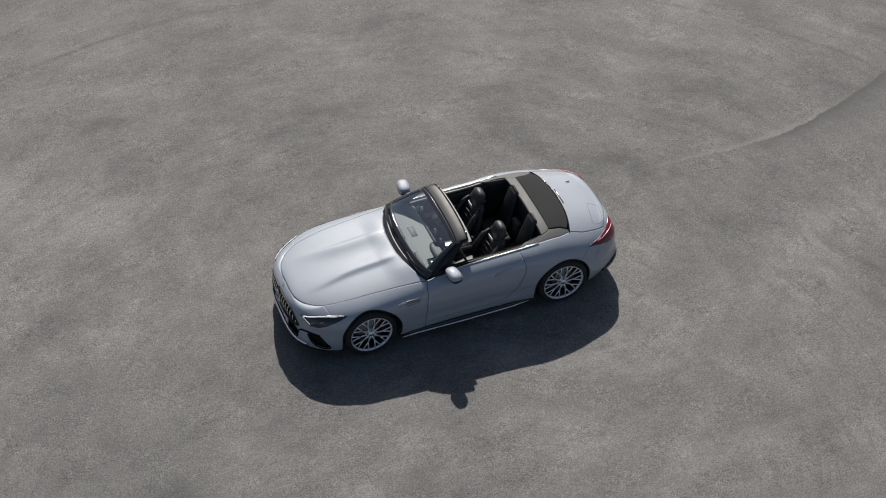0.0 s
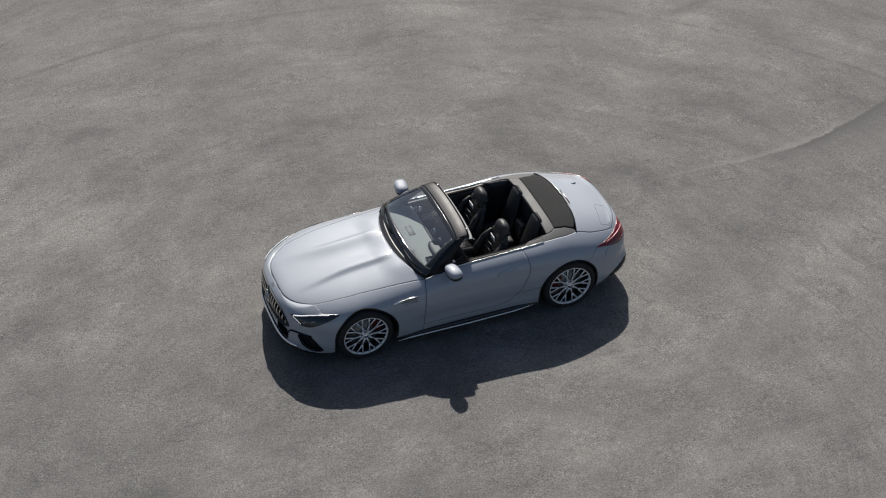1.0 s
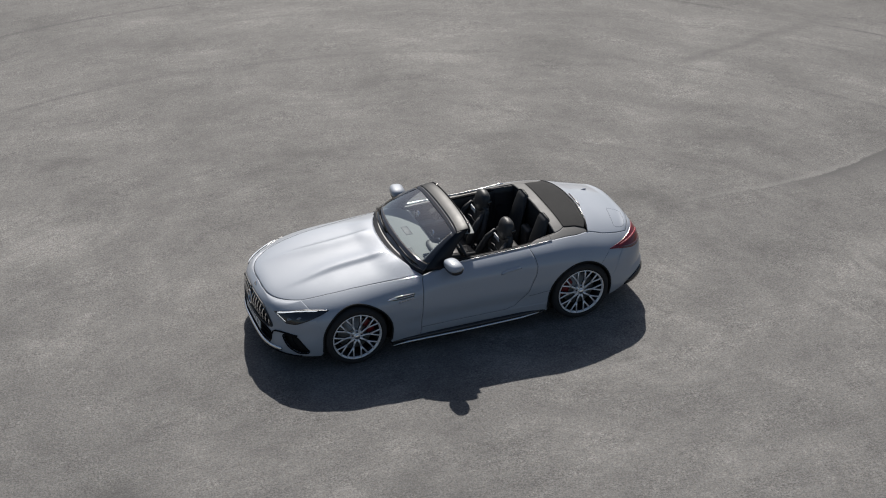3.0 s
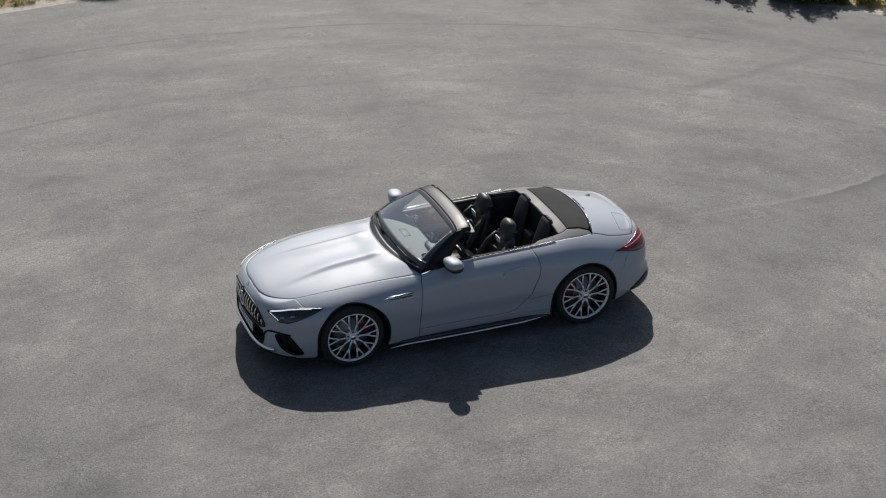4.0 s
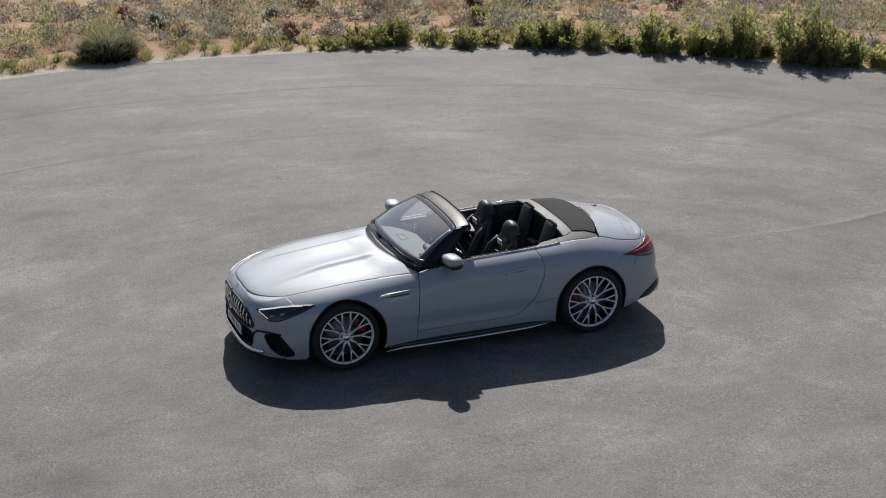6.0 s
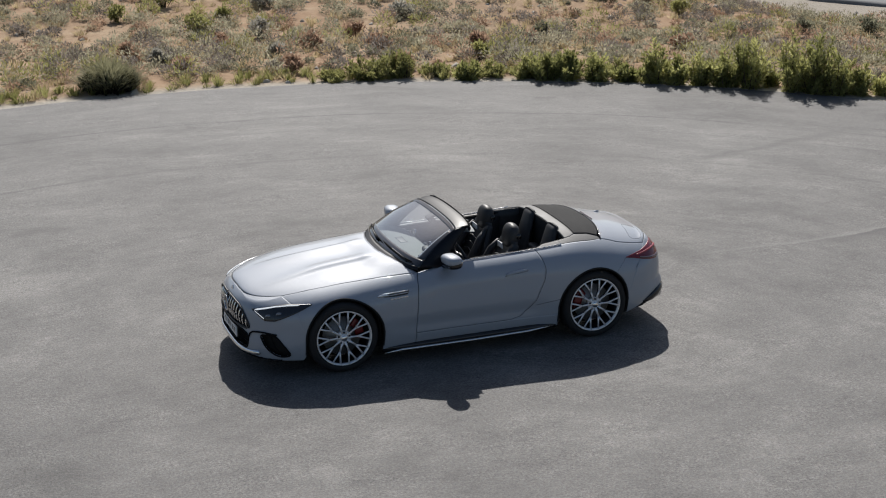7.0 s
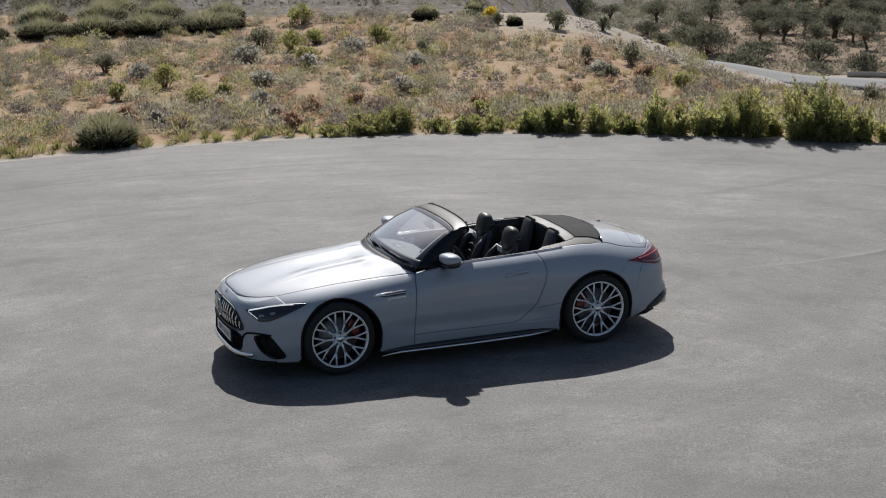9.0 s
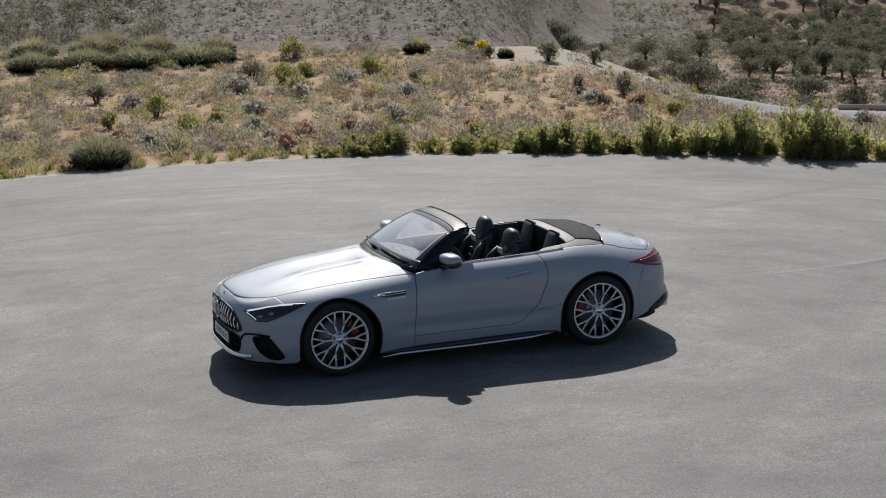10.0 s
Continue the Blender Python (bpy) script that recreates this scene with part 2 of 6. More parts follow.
def printed_glass(name, color):
    """Glass printed black from within: dark under the same mirror-like face as the pane."""
    n = Nodes(name)
    ink, shine = n.add("ShaderNodeBsdfDiffuse"), n.add("ShaderNodeBsdfGlossy", Roughness=0.05)
    ink.inputs[0].default_value = (*color, 1)
    f = n.add("ShaderNodeFresnel", IOR=1.5)
    m = n.add("ShaderNodeMixShader")
    n.link(n.math("MULTIPLY", f.outputs[0], 2.2), m.inputs[0])
    n.link(ink.outputs[0], m.inputs[1])
    n.link(shine.outputs[0], m.inputs[2])
    n.link(m.outputs[0], n.out.inputs[0])
    return n.mat


M_PAINT = paint_material()
M_ASPHALT = asphalt_material()
M_GROUND = ground_material()
M_BLACK = plain("black gloss trim", (0.012, 0.012, 0.014), 0.14, coat=0.3)
M_FRIT = plain("black glazed border", (0.010, 0.012, 0.017), 0.34)
M_FRIT.node_tree.nodes["Principled BSDF"].inputs["Specular IOR Level"].default_value = 0.22
M_PRINTED = printed_glass("black printed glass", (0.012, 0.013, 0.016))
M_HEADER = plain("black header skin", (0.011, 0.013, 0.017), 0.40)
M_HEADER.node_tree.nodes["Principled BSDF"].inputs["Specular IOR Level"].default_value = 0.14
M_MATT = plain("matt black rubber", (0.010, 0.010, 0.011), 0.9)
M_MATT.node_tree.nodes["Principled BSDF"].inputs["Specular IOR Level"].default_value = 0.12
M_SATIN = plain("satin black", (0.020, 0.020, 0.021), 0.62)
M_PLASTIC = plain("black plastic", (0.022, 0.022, 0.023), 0.55, bump=0.1)
M_LINER = plain("wheel liner", (0.012, 0.012, 0.012), 0.9)
M_RUBBER = plain("tyre rubber", (0.015, 0.015, 0.016), 0.8, bump=0.1)
M_CHROME = plain("chrome", (0.80, 0.80, 0.80), 0.12, 1.0, grain=0.02)
M_ALLOY = plain("turned alloy", (0.88, 0.88, 0.89), 0.40, 0.6, grain=0.04, scale=90)
M_ALLOY_DARK = plain("dark grey alloy", (0.035, 0.035, 0.038), 0.4, 0.6)
M_DISC = plain("brake disc steel", (0.36, 0.35, 0.34), 0.5, 0.8)
M_RED = plain("red brake caliper", (0.17, 0.008, 0.010), 0.4, coat=0.4)
M_LEATHER = plain("black leather", (0.030, 0.030, 0.031), 0.52, bump=0.25, scale=150)
M_LEATHER_GREY = plain("grey leather trim", (0.30, 0.295, 0.285), 0.5, bump=0.2, scale=150)
M_DASH = plain("pale grey dashboard leather", (0.36, 0.378, 0.370), 0.75, bump=0.15, scale=150)
M_FABRIC = plain("black soft top fabric", (0.019, 0.019, 0.019), 0.92, grain=0.2, scale=220, bump=0.5)
M_DECK = plain("satin grey deck trim", (0.088, 0.088, 0.088), 0.62)
M_SEAM = plain("panel gap", (0.02, 0.021, 0.023), 0.9)
M_CARPET = plain("black carpet", (0.010, 0.010, 0.010), 0.95, grain=0.2, scale=200)
M_SCREEN = plain("dark display glass", (0.012, 0.014, 0.018), 0.08, coat=1.0)
M_LAMP_DARK = plain("dark lamp housing", (0.017, 0.019, 0.023), 0.25, coat=0.6)
M_LAMP_LENS = plain("lamp lens", (0.22, 0.24, 0.27), 0.12, 0.7)
M_DRL = plain("white lamp strip", (0.55, 0.57, 0.60), 0.2, coat=1.0)
drl = M_DRL.node_tree.nodes["Principled BSDF"]
drl.inputs["Emission Color"].default_value, drl.inputs["Emission Strength"].default_value = (0.9, 0.95, 1.0, 1), 0.7
M_TAIL = plain("red tail lamp", (0.17, 0.004, 0.014), 0.22, coat=0.25)
M_TAIL_DARK = plain("dark red tail lamp", (0.055, 0.004, 0.010), 0.15, coat=1.0)
M_TAIL_LIT = plain("bright red lamp strip", (0.32, 0.008, 0.026), 0.3, coat=0.2)
M_PLATE = plain("white number plate", (0.72, 0.73, 0.72), 0.4)
M_BAR = plain("dark printed bar", (0.03, 0.03, 0.035), 0.5)
M_CARD = plain("white card", (0.78, 0.79, 0.80), 0.5)
M_GLASS = glass_material("windscreen glass", (0.80, 0.87, 0.88), 0.05)
M_MIRROR = plain("mirror glass", (0.75, 0.76, 0.78), 0.03, 1.0, grain=0.0)
M_BARK = plain("bark", (0.11, 0.085, 0.06), 0.9, grain=0.3, scale=25, bump=0.5)
M_STONE = plain("pale stone", (0.42, 0.38, 0.32), 0.9, grain=0.3, scale=8, bump=0.4)
M_CONCRETE = plain("weathered concrete", (0.40, 0.36, 0.31), 0.9, grain=0.2, scale=5, bump=0.3)
M_ROAD = plain("pale worn asphalt", (0.19, 0.19, 0.19), 0.9, grain=0.15, scale=8)
M_OLEANDER = leaf_material("fresh green leaves", (0.18, 0.19, 0.065), (0.48, 0.47, 0.19), (0.68, 0.64, 0.32))
M_YELLOWGREEN = leaf_material("yellow green leaves", (0.17, 0.172, 0.06), (0.38, 0.37, 0.15), (0.54, 0.49, 0.25))
M_BROOM = leaf_material("broom stalks", (0.20, 0.195, 0.11), (0.42, 0.40, 0.25), (0.56, 0.53, 0.36), through_light=0.6)
# near black: the shaded inside of the tufts, put into the leaf colour
M_TUFT_SHADE = leaf_material("painted tuft shade", (0.020, 0.018, 0.014), (0.055, 0.05, 0.035))
M_SAGE = leaf_material("grey scrub leaves", (0.22, 0.21, 0.145), (0.42, 0.395, 0.285), (0.58, 0.535, 0.41))
M_SILVERLEAF = leaf_material("silver grey leaves", (0.22, 0.21, 0.18), (0.44, 0.42, 0.36), (0.58, 0.55, 0.47))
M_BLOOM = leaf_material("yellow blossom", (0.45, 0.33, 0.03), (0.75, 0.58, 0.06))
M_RUST = leaf_material("rust brown dry scrub", (0.24, 0.155, 0.105), (0.44, 0.31, 0.22), (0.56, 0.43, 0.32))
M_STRAW = leaf_material("straw grass", (0.31, 0.25, 0.135), (0.53, 0.44, 0.27), (0.66, 0.57, 0.38))
M_GREYSCRUB = leaf_material("dusty grey scrub twigs", (0.13, 0.115, 0.10), (0.28, 0.25, 0.22), (0.41, 0.37, 0.325), through_light=0.6)
M_DARKSCRUB = leaf_material("dark scrub leaves", (0.085, 0.082, 0.060), (0.20, 0.19, 0.135))
M_OLIVEGREY = leaf_material("olive grey leaves", (0.11, 0.112, 0.075), (0.27, 0.265, 0.185), (0.38, 0.36, 0.26))
M_OLIVE = leaf_material("olive leaves", (0.075, 0.078, 0.056), (0.20, 0.20, 0.145), (0.30, 0.295, 0.21), through_light=0.6)

# ---- shapes ----


def grid(nu, nv, fn, wrap=False):
    """Points fn(a, b), with a and b from 0 to 1, as a sheet of quads."""
    verts = [tuple(fn(i / (nu - (0 if wrap else 1)), j / (nv - 1))) for i in range(nu) for j in range(nv)]
    last = nu if wrap else nu - 1
    faces = [(i * nv + j, (i + 1) % nu * nv + j, (i + 1) % nu * nv + j + 1, i * nv + j + 1) for i in range(last) for j in range(nv - 1)]
    return verts, faces


def join(*shapes):
    verts, faces = [], []
    for v, f in shapes:
        k = len(verts)
        verts += v
        faces += [tuple(i + k for i in face) for face in f]
    return verts, faces


def moved(shape, m):
    return [tuple(m @ Vector(v)) for v in shape[0]], shape[1]


def mirrored(shape):
    return [(x, -y, z) for x, y, z in shape[0]], [tuple(reversed(f)) for f in shape[1]]


def tube(points, radii, n=10, flat=1.0, up=(0, 0, 1)):
    """A closed tube along points; flat squeezes it along up."""
    pts = [Vector(p) for p in points]
    if isinstance(radii, (int, float)):
        radii = [radii] * len(pts)
    verts, faces = [], []
    for i, p in enumerate(pts):
        d = (pts[min(i + 1, len(pts) - 1)] - pts[max(i - 1, 0)]).normalized()
        side = d.cross(Vector(up))
        side = side.normalized() if side.length > 1e-4 else Vector((1, 0, 0))
        top = side.cross(d)
        for k in range(n):
            a = 2 * math.pi * k / n
            verts.append(tuple(p + radii[i] * (math.cos(a) * side + math.sin(a) * flat * top)))
    for i in range(len(pts) - 1):
        for k in range(n):
            a, b = i * n + k, i * n + (k + 1) % n
            faces.append((a, b, b + n, a + n))
    faces += [tuple(reversed(range(n))), tuple(range(len(verts) - n, len(verts)))]
    return verts, faces


def lathe(profile, n=48):
    """A profile of (radius, y) turned round the y axis."""
    return grid(n, len(profile), lambda a, b: (profile[round(b * (len(profile) - 1))][0] * math.cos(2 * math.pi * a), profile[round(b * (len(profile) - 1))][1],
                                               profile[round(b * (len(profile) - 1))][0] * math.sin(2 * math.pi * a)), wrap=True)


def rounded(sx, sy, sz, r, m=None, taper=(1.0, 1.0), seg=3):
    """A box of that size about its middle, with rounded edges; taper narrows its top in x and y."""
    bm = bmesh.new()
    bmesh.ops.create_cube(bm, size=1)
    for v in bm.verts:
        k = 1.0 if v.co.z < 0 else 0.0
        v.co.x *= sx * (1 if k else taper[0])
        v.co.y *= sy * (1 if k else taper[1])
        v.co.z *= sz
    if r:
        bmesh.ops.bevel(bm, geom=bm.edges[:], offset=r, segments=seg, profile=0.5, affect="EDGES")
    bm.verts.index_update()
    shape = [tuple(v.co) for v in bm.verts], [tuple(v.index for v in f.verts) for f in bm.faces]
    bm.free()
    return moved(shape, m) if m else shape


def blob(sx, sy, sz, px=2.6, m=None, n=22):
    """A cushion: a superellipsoid."""
    def fn(a, b):
        u, v = 2 * math.pi * a, math.pi * (b - 0.5)
        c = lambda w: math.copysign(abs(math.cos(w)) ** (2 / px), math.cos(w))
        s = lambda w: math.copysign(abs(math.sin(w)) ** (2 / px), math.sin(w))
        return sx * c(v) * c(u), sy * c(v) * s(u), sz * s(v)
    shape = grid(n, n // 2 + 1, fn, wrap=True)
    return moved(shape, m) if m else shape


def part(name, shape, material, parent=None, label="", smooth=True, thick=0.0, bevel=0.0, normal=None):
    """One mesh object, under a thing or a part of one."""
    me = bpy.data.meshes.new(name)
    me.from_pydata(shape[0], [], shape[1])
    me.materials.append(material)
    if smooth:
        me.shade_smooth()
    if normal:
        me.normals_split_custom_set_from_vertices([normal(v) for v in shape[0]])
    ob = new(name, me)
    if parent is not None:
        ob.parent = parent
    if label:
        ob["label"] = label
    if thick:
        mod = ob.modifiers.new("thickness", "SOLIDIFY")
        mod.thickness, mod.offset = thick, -1.0
    if bevel:
        mod = ob.modifiers.new("bevel", "BEVEL")
        mod.width, mod.segments, mod.limit_method = bevel, 2, "ANGLE"
    return ob


def spline(keys):
    """A smooth function through (x, value) keys, level beyond its ends, with no overshoot."""
    xs, ys = [k[0] for k in keys], [k[1] for k in keys]
    d = [(ys[i + 1] - ys[i]) / (xs[i + 1] - xs[i]) for i in range(len(xs) - 1)]
    m = [d[0]] + [0.0 if d[i - 1] * d[i] <= 0 else 2 * d[i - 1] * d[i] / (d[i - 1] + d[i]) for i in range(1, len(d))] + [d[-1]]

    def f(x):
        if x <= xs[0]:
            return ys[0]
        if x >= xs[-1]:
            return ys[-1]
        i = max(k for k in range(len(xs) - 1) if xs[k] <= x)
        h = xs[i + 1] - xs[i]
        t = (x - xs[i]) / h
        return (2 * t**3 - 3 * t**2 + 1) * ys[i] + (t**3 - 2 * t**2 + t) * h * m[i] + (3 * t**2 - 2 * t**3) * ys[i + 1] + (t**3 - t**2) * h * m[i + 1]
    return f


def smoothstep(a, b, x):
    t = min(1.0, max(0.0, (x - a) / (b - a)))
    return t * t * (3 - 2 * t)

# ---- the ground ----
LOT = (-0.9, -3.3)      # middle of the round asphalt lot
LOT_R = 15.38


def terrain(x, y):
    """Height of the open ground: a low plateau beside the lot, a dip behind it, and hillsides beyond."""
    f, r = (x + 6) * 0.352 + (y + 16) * 0.936, (x + 6) * 0.936 - (y + 16) * 0.352
    out = math.hypot(x - LOT[0], y - LOT[1]) - LOT_R
    right = smoothstep(2.5, 12, r)
    plateau = -0.02 - 1.05 * smoothstep(0.3, 11, out) + 0.40 * smoothstep(24, 36, out) * (1 - right) - 2.2 * right * smoothstep(10, 26, out)
    behind = smoothstep(0, 9, r - 0.03 * (f - 60))
    floor = -1.9 - 3.3 * behind
    start = 63 + 38 * behind
    rise = max(0.0, f - start)
    hill = floor + 0.24 * rise * rise / (rise + 6)
    hill = hill if hill < 26 else 26 + 14 * (1 - math.exp((26 - hill) / 14))
    k = smoothstep(57.5, 63.5 + 6 * right, f)
    z = plateau * (1 - k) + hill * k
    bumps = noise.noise(Vector((x * 0.35, y * 0.35, 0))) * 0.10 + noise.noise(Vector((x * 0.09, y * 0.09, 3))) * 0.25
    return z + bumps * smoothstep(0.5, 8, out)


def build_ground():
    radii = [0, 6, 12, 14.6, 15.0, 15.3, 15.6, 16, 16.6, 17.4, 18.4] + [19.5 + 1.15 * i for i in range(95)]
    while radii[-1] < 2600:
        radii.append(radii[-1] * 1.09)
    n = 240
    verts, faces = [], []
    for r in radii:
        for k in range(n):
            a = 2 * math.pi * k / n
            x, y = LOT[0] + r * math.cos(a), LOT[1] + r * math.sin(a)
            verts.append((x, y, -0.12 if r < 15.1 else -0.03 if r < 15.7 else terrain(x, y)))
    for i in range(len(radii) - 1):
        for k in range(n):
            a, b = i * n + k, i * n + (k + 1) % n
            faces.append((a, a + n, b + n, b))
    tagged(part("ground", (verts, faces), M_GROUND), "dry reddish earth with gravel and scree", "ground", kind="structure")


def build_lot():
    n = 220
    def edge(a):
        return LOT_R + 0.10 * noise.noise(Vector((3 * math.cos(a), 3 * math.sin(a), 0))) + 0.05 * noise.noise(Vector((40 * math.cos(a), 40 * math.sin(a), 5)))
    verts, faces = [], []
    rings = [(0.15, 0.0), (0.5, 0.0), (0.8, 0.0), (0.997, 0.0), (1.0, -0.012), (1.002, -0.10)]
    for f, z in rings:
        for k in range(n):
            a = 2 * math.pi * k / n
            verts.append((LOT[0] + f * edge(a) * math.cos(a), LOT[1] + f * edge(a) * math.sin(a), z))
    for i in range(len(rings) - 1):
        for k in range(n):
            a, b = i * n + k, i * n + (k + 1) % n
            faces.append((a, a + n, b + n, b))
    faces.append(tuple(reversed(range(n))))
    tagged(part("road", (verts, faces), M_ASPHALT, smooth=False), "round grey asphalt lot with tyre sweeps and grit", "asphalt", kind="structure")


build_ground()
build_lot()


def strip_on_ground(points, half, lift):
    """A paved strip along points, a little over the ground."""
    verts, faces = [], []
    pts = [Vector((x, y, 0)) for x, y in points]
    for i, p in enumerate(pts):
        d = (pts[min(i + 1, len(pts) - 1)] - pts[max(i - 1, 0)]).normalized()
        s = Vector((-d.y, d.x, 0))
        for w in (-half, -half * 0.5, 0, half * 0.5, half):
            q = p + s * w
            verts.append((q.x, q.y, terrain(p.x, p.y) + lift))
        q = p + s * (half + 0.05)
    for i in range(len(pts) - 1):
        for k in range(4):
            a = i * 5 + k
            faces.append((a, a + 5, a + 6, a + 1))
    return verts, faces


def bend(points, n):
    """A smooth run of n points through the given ones."""
    fx, fy = spline([(i, p[0]) for i, p in enumerate(points)]), spline([(i, p[1]) for i, p in enumerate(points)])
    return [(fx(t), fy(t)) for t in (i * (len(points) - 1) / (n - 1) for i in range(n))]


ROAD = bend([(21.7, 40.0), (22.9, 38.2), (25.0, 34.2), (27.6, 30.2), (31.0, 25.8), (36.0, 20.5)], 40)
tagged(part("road", strip_on_ground(ROAD, 1.02, 0.05), M_ROAD, thick=0.4), "narrow pale asphalt road across the slope", "road", kind="structure")
wall_pts = bend([(27.2, 33.9), (29.3, 31.2), (32.0, 28.0), (36.0, 23.5)], 12)
wall_shape = tube([(x, y, terrain(x, y) + 0.08) for x, y in wall_pts], 0.11, 4, up=(0, 0, 1))
tagged(part("low_wall", wall_shape, M_CONCRETE, smooth=False, bevel=0.03), "low weathered concrete wall beside the road", "wall", kind="structure")

# ---- plants ----
rng = random.Random(5)


def leaves(shape, centre, spread, count, size, rand, stretch=1.6, lift=0.3, broad=0.42):
    """Small leaf blades scattered about a point; broad: half their breadth by their size."""
    verts, faces = shape
    for _ in range(count):
        d = Vector((rand.gauss(0, 1), rand.gauss(0, 1), rand.gauss(0, 1))).normalized()
        p = Vector(centre) + Vector((d.x * spread[0], d.y * spread[1], d.z * spread[2])) * rand.random() ** 0.3
        a = (d + Vector((rand.gauss(0, 0.6), rand.gauss(0, 0.6), lift + rand.gauss(0, 0.6)))).normalized()
        b = a.cross(Vector((rand.gauss(0, 1), rand.gauss(0, 1), rand.gauss(0, 1)))).normalized()
        s = size * rand.uniform(0.6, 1.3)
        k = len(verts)
        verts += [tuple(p), tuple(p + a * s * 0.5 * stretch + b * s * broad), tuple(p + a * s * stretch), tuple(p + a * s * 0.5 * stretch - b * s * broad)]
        faces.append((k, k + 1, k + 2, k + 3))
    return shape


def blades(shape, base, width, height, count, rand, thick=0.012, lean=0.5):
    """Grass or broom stalks from one foot, bent outwards."""
    verts, faces = shape
    for _ in range(count):
        a, out = rand.uniform(0, 2 * math.pi), rand.random() ** 0.6
        foot = Vector(base) + Vector((math.cos(a), math.sin(a), 0)) * width * 0.35 * out
        tip = Vector(base) + Vector((math.cos(a) * width * out * (0.5 + lean), math.sin(a) * width * out * (0.5 + lean), height * rand.uniform(0.6, 1.05) * (1 - 0.35 * out)))
        mid = foot.lerp(tip, 0.55) + Vector((0, 0, height * 0.12))
        s = Vector((-math.sin(a + 0.7), math.cos(a + 0.7), 0)) * thick
        k = len(verts)
        verts += [tuple(foot - s), tuple(foot + s), tuple(mid - s), tuple(mid + s), tuple(tip)]
        faces += [(k, k + 1, k + 3, k + 2), (k + 2, k + 3, k + 4)]
    return shape


def bush(width, height, seed, dense=1.0, leaf=0.030, upright=1.2):
    """Stems and sprays of leaves of a free-standing bush; returns both shapes."""
    rand = random.Random(seed)
    stems, crown = ([], []), ([], [])
    for _ in range(int(12 + 14 * dense)):
        a, out = rand.uniform(0, 2 * math.pi), rand.random() ** 0.6
        h = height * rand.choice((0.45, 0.65, 0.8, 0.95, 1.15)) * rand.uniform(0.85, 1.1) * (1 - 0.5 * out * out)
        tip = Vector((math.cos(a) * out * width * 0.52, math.sin(a) * out * width * 0.52, h))
        foot = Vector((tip.x * 0.35, tip.y * 0.35, -0.05))
        mid = foot.lerp(tip, 0.5) + Vector((rand.gauss(0, 0.02), rand.gauss(0, 0.02), h * 0.08))
        stems = join(stems, tube([foot, mid, tip], [0.011, 0.007, 0.003], 4))
        for i in range(7):
            t = 0.10 + 0.92 * i / 6
            p = foot.lerp(mid, t / 0.5) if t < 0.5 else mid.lerp(tip, (t - 0.5) / 0.5)
            wide = (0.075 - 0.045 * t) * (0.6 + 0.5 * width)
            leaves(crown, p, (wide, wide, height * 0.08), int(8 + 6 * dense), leaf, rand, 2.5, upright)
    return stems, crown


def put_bush(x, y, width, height, seed, material, label, category="bush", group="", dense=1.0, leaf=0.034, upright=1.1):
    stems, crown = bush(width, height, seed, dense, leaf, upright)
    top = new("bush")
    top.location = (x, y, max(terrain(x, y), -0.03) if math.hypot(x - LOT[0], y - LOT[1]) > LOT_R else 0)
    part("stem", stems, M_BARK, top)
    tagged(part("crown", crown, material, top, smooth=False), kind="stuff")
    tagged(top, label, category, group)


def put_tuft(x, y, width, height, seed, count, label, thick=0.0035, heart=1.0):
    """A dome of fine stalks that hang outwards over a dark core painted as shade."""
    rand = random.Random(seed)
    top = new("grass_tuft")
    top.location = (x, y, terrain(x, y) - 0.03)
    verts, faces = [], []
    for _ in range(count):
        a, out = rand.uniform(0, 2 * math.pi), rand.random() ** 0.5
        d = Vector((math.cos(a), math.sin(a), 0))
        reach, rise = width * 0.5 * out * rand.uniform(0.8, 1.2), height * (1 - 0.55 * out * out) * rand.uniform(0.75, 1.15)
        foot, tip = d * reach * 0.3, d * reach + Vector((rand.gauss(0, 0.07 * width), rand.gauss(0, 0.07 * width), rise * rand.uniform(0.7, 1.0)))
        mid = foot.lerp(tip, 0.6) + Vector((0, 0, rise * 0.16))
        s = Vector((-d.y, d.x, 0.0)) * thick + d * thick * rand.gauss(0, 0.6)
        k = len(verts)
        verts += [tuple(foot - s), tuple(foot + s), tuple(mid - s), tuple(mid + s), tuple(tip)]
        faces += [(k, k + 1, k + 3, k + 2), (k + 2, k + 3, k + 4)]
    tagged(part("blade", (verts, faces), M_BROOM, top, smooth=False), kind="stuff")
    # added dark leaves low in the tuft stand in for its shaded side
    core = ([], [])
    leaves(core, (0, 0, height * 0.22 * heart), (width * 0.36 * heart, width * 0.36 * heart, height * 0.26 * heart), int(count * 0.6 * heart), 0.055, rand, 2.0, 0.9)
    tagged(part("dry_core", core, M_TUFT_SHADE, top, "dark leaves that stand for the shade inside the tuft", smooth=False), kind="stuff")
    tagged(top, label, "grass tuft", "broom tufts")


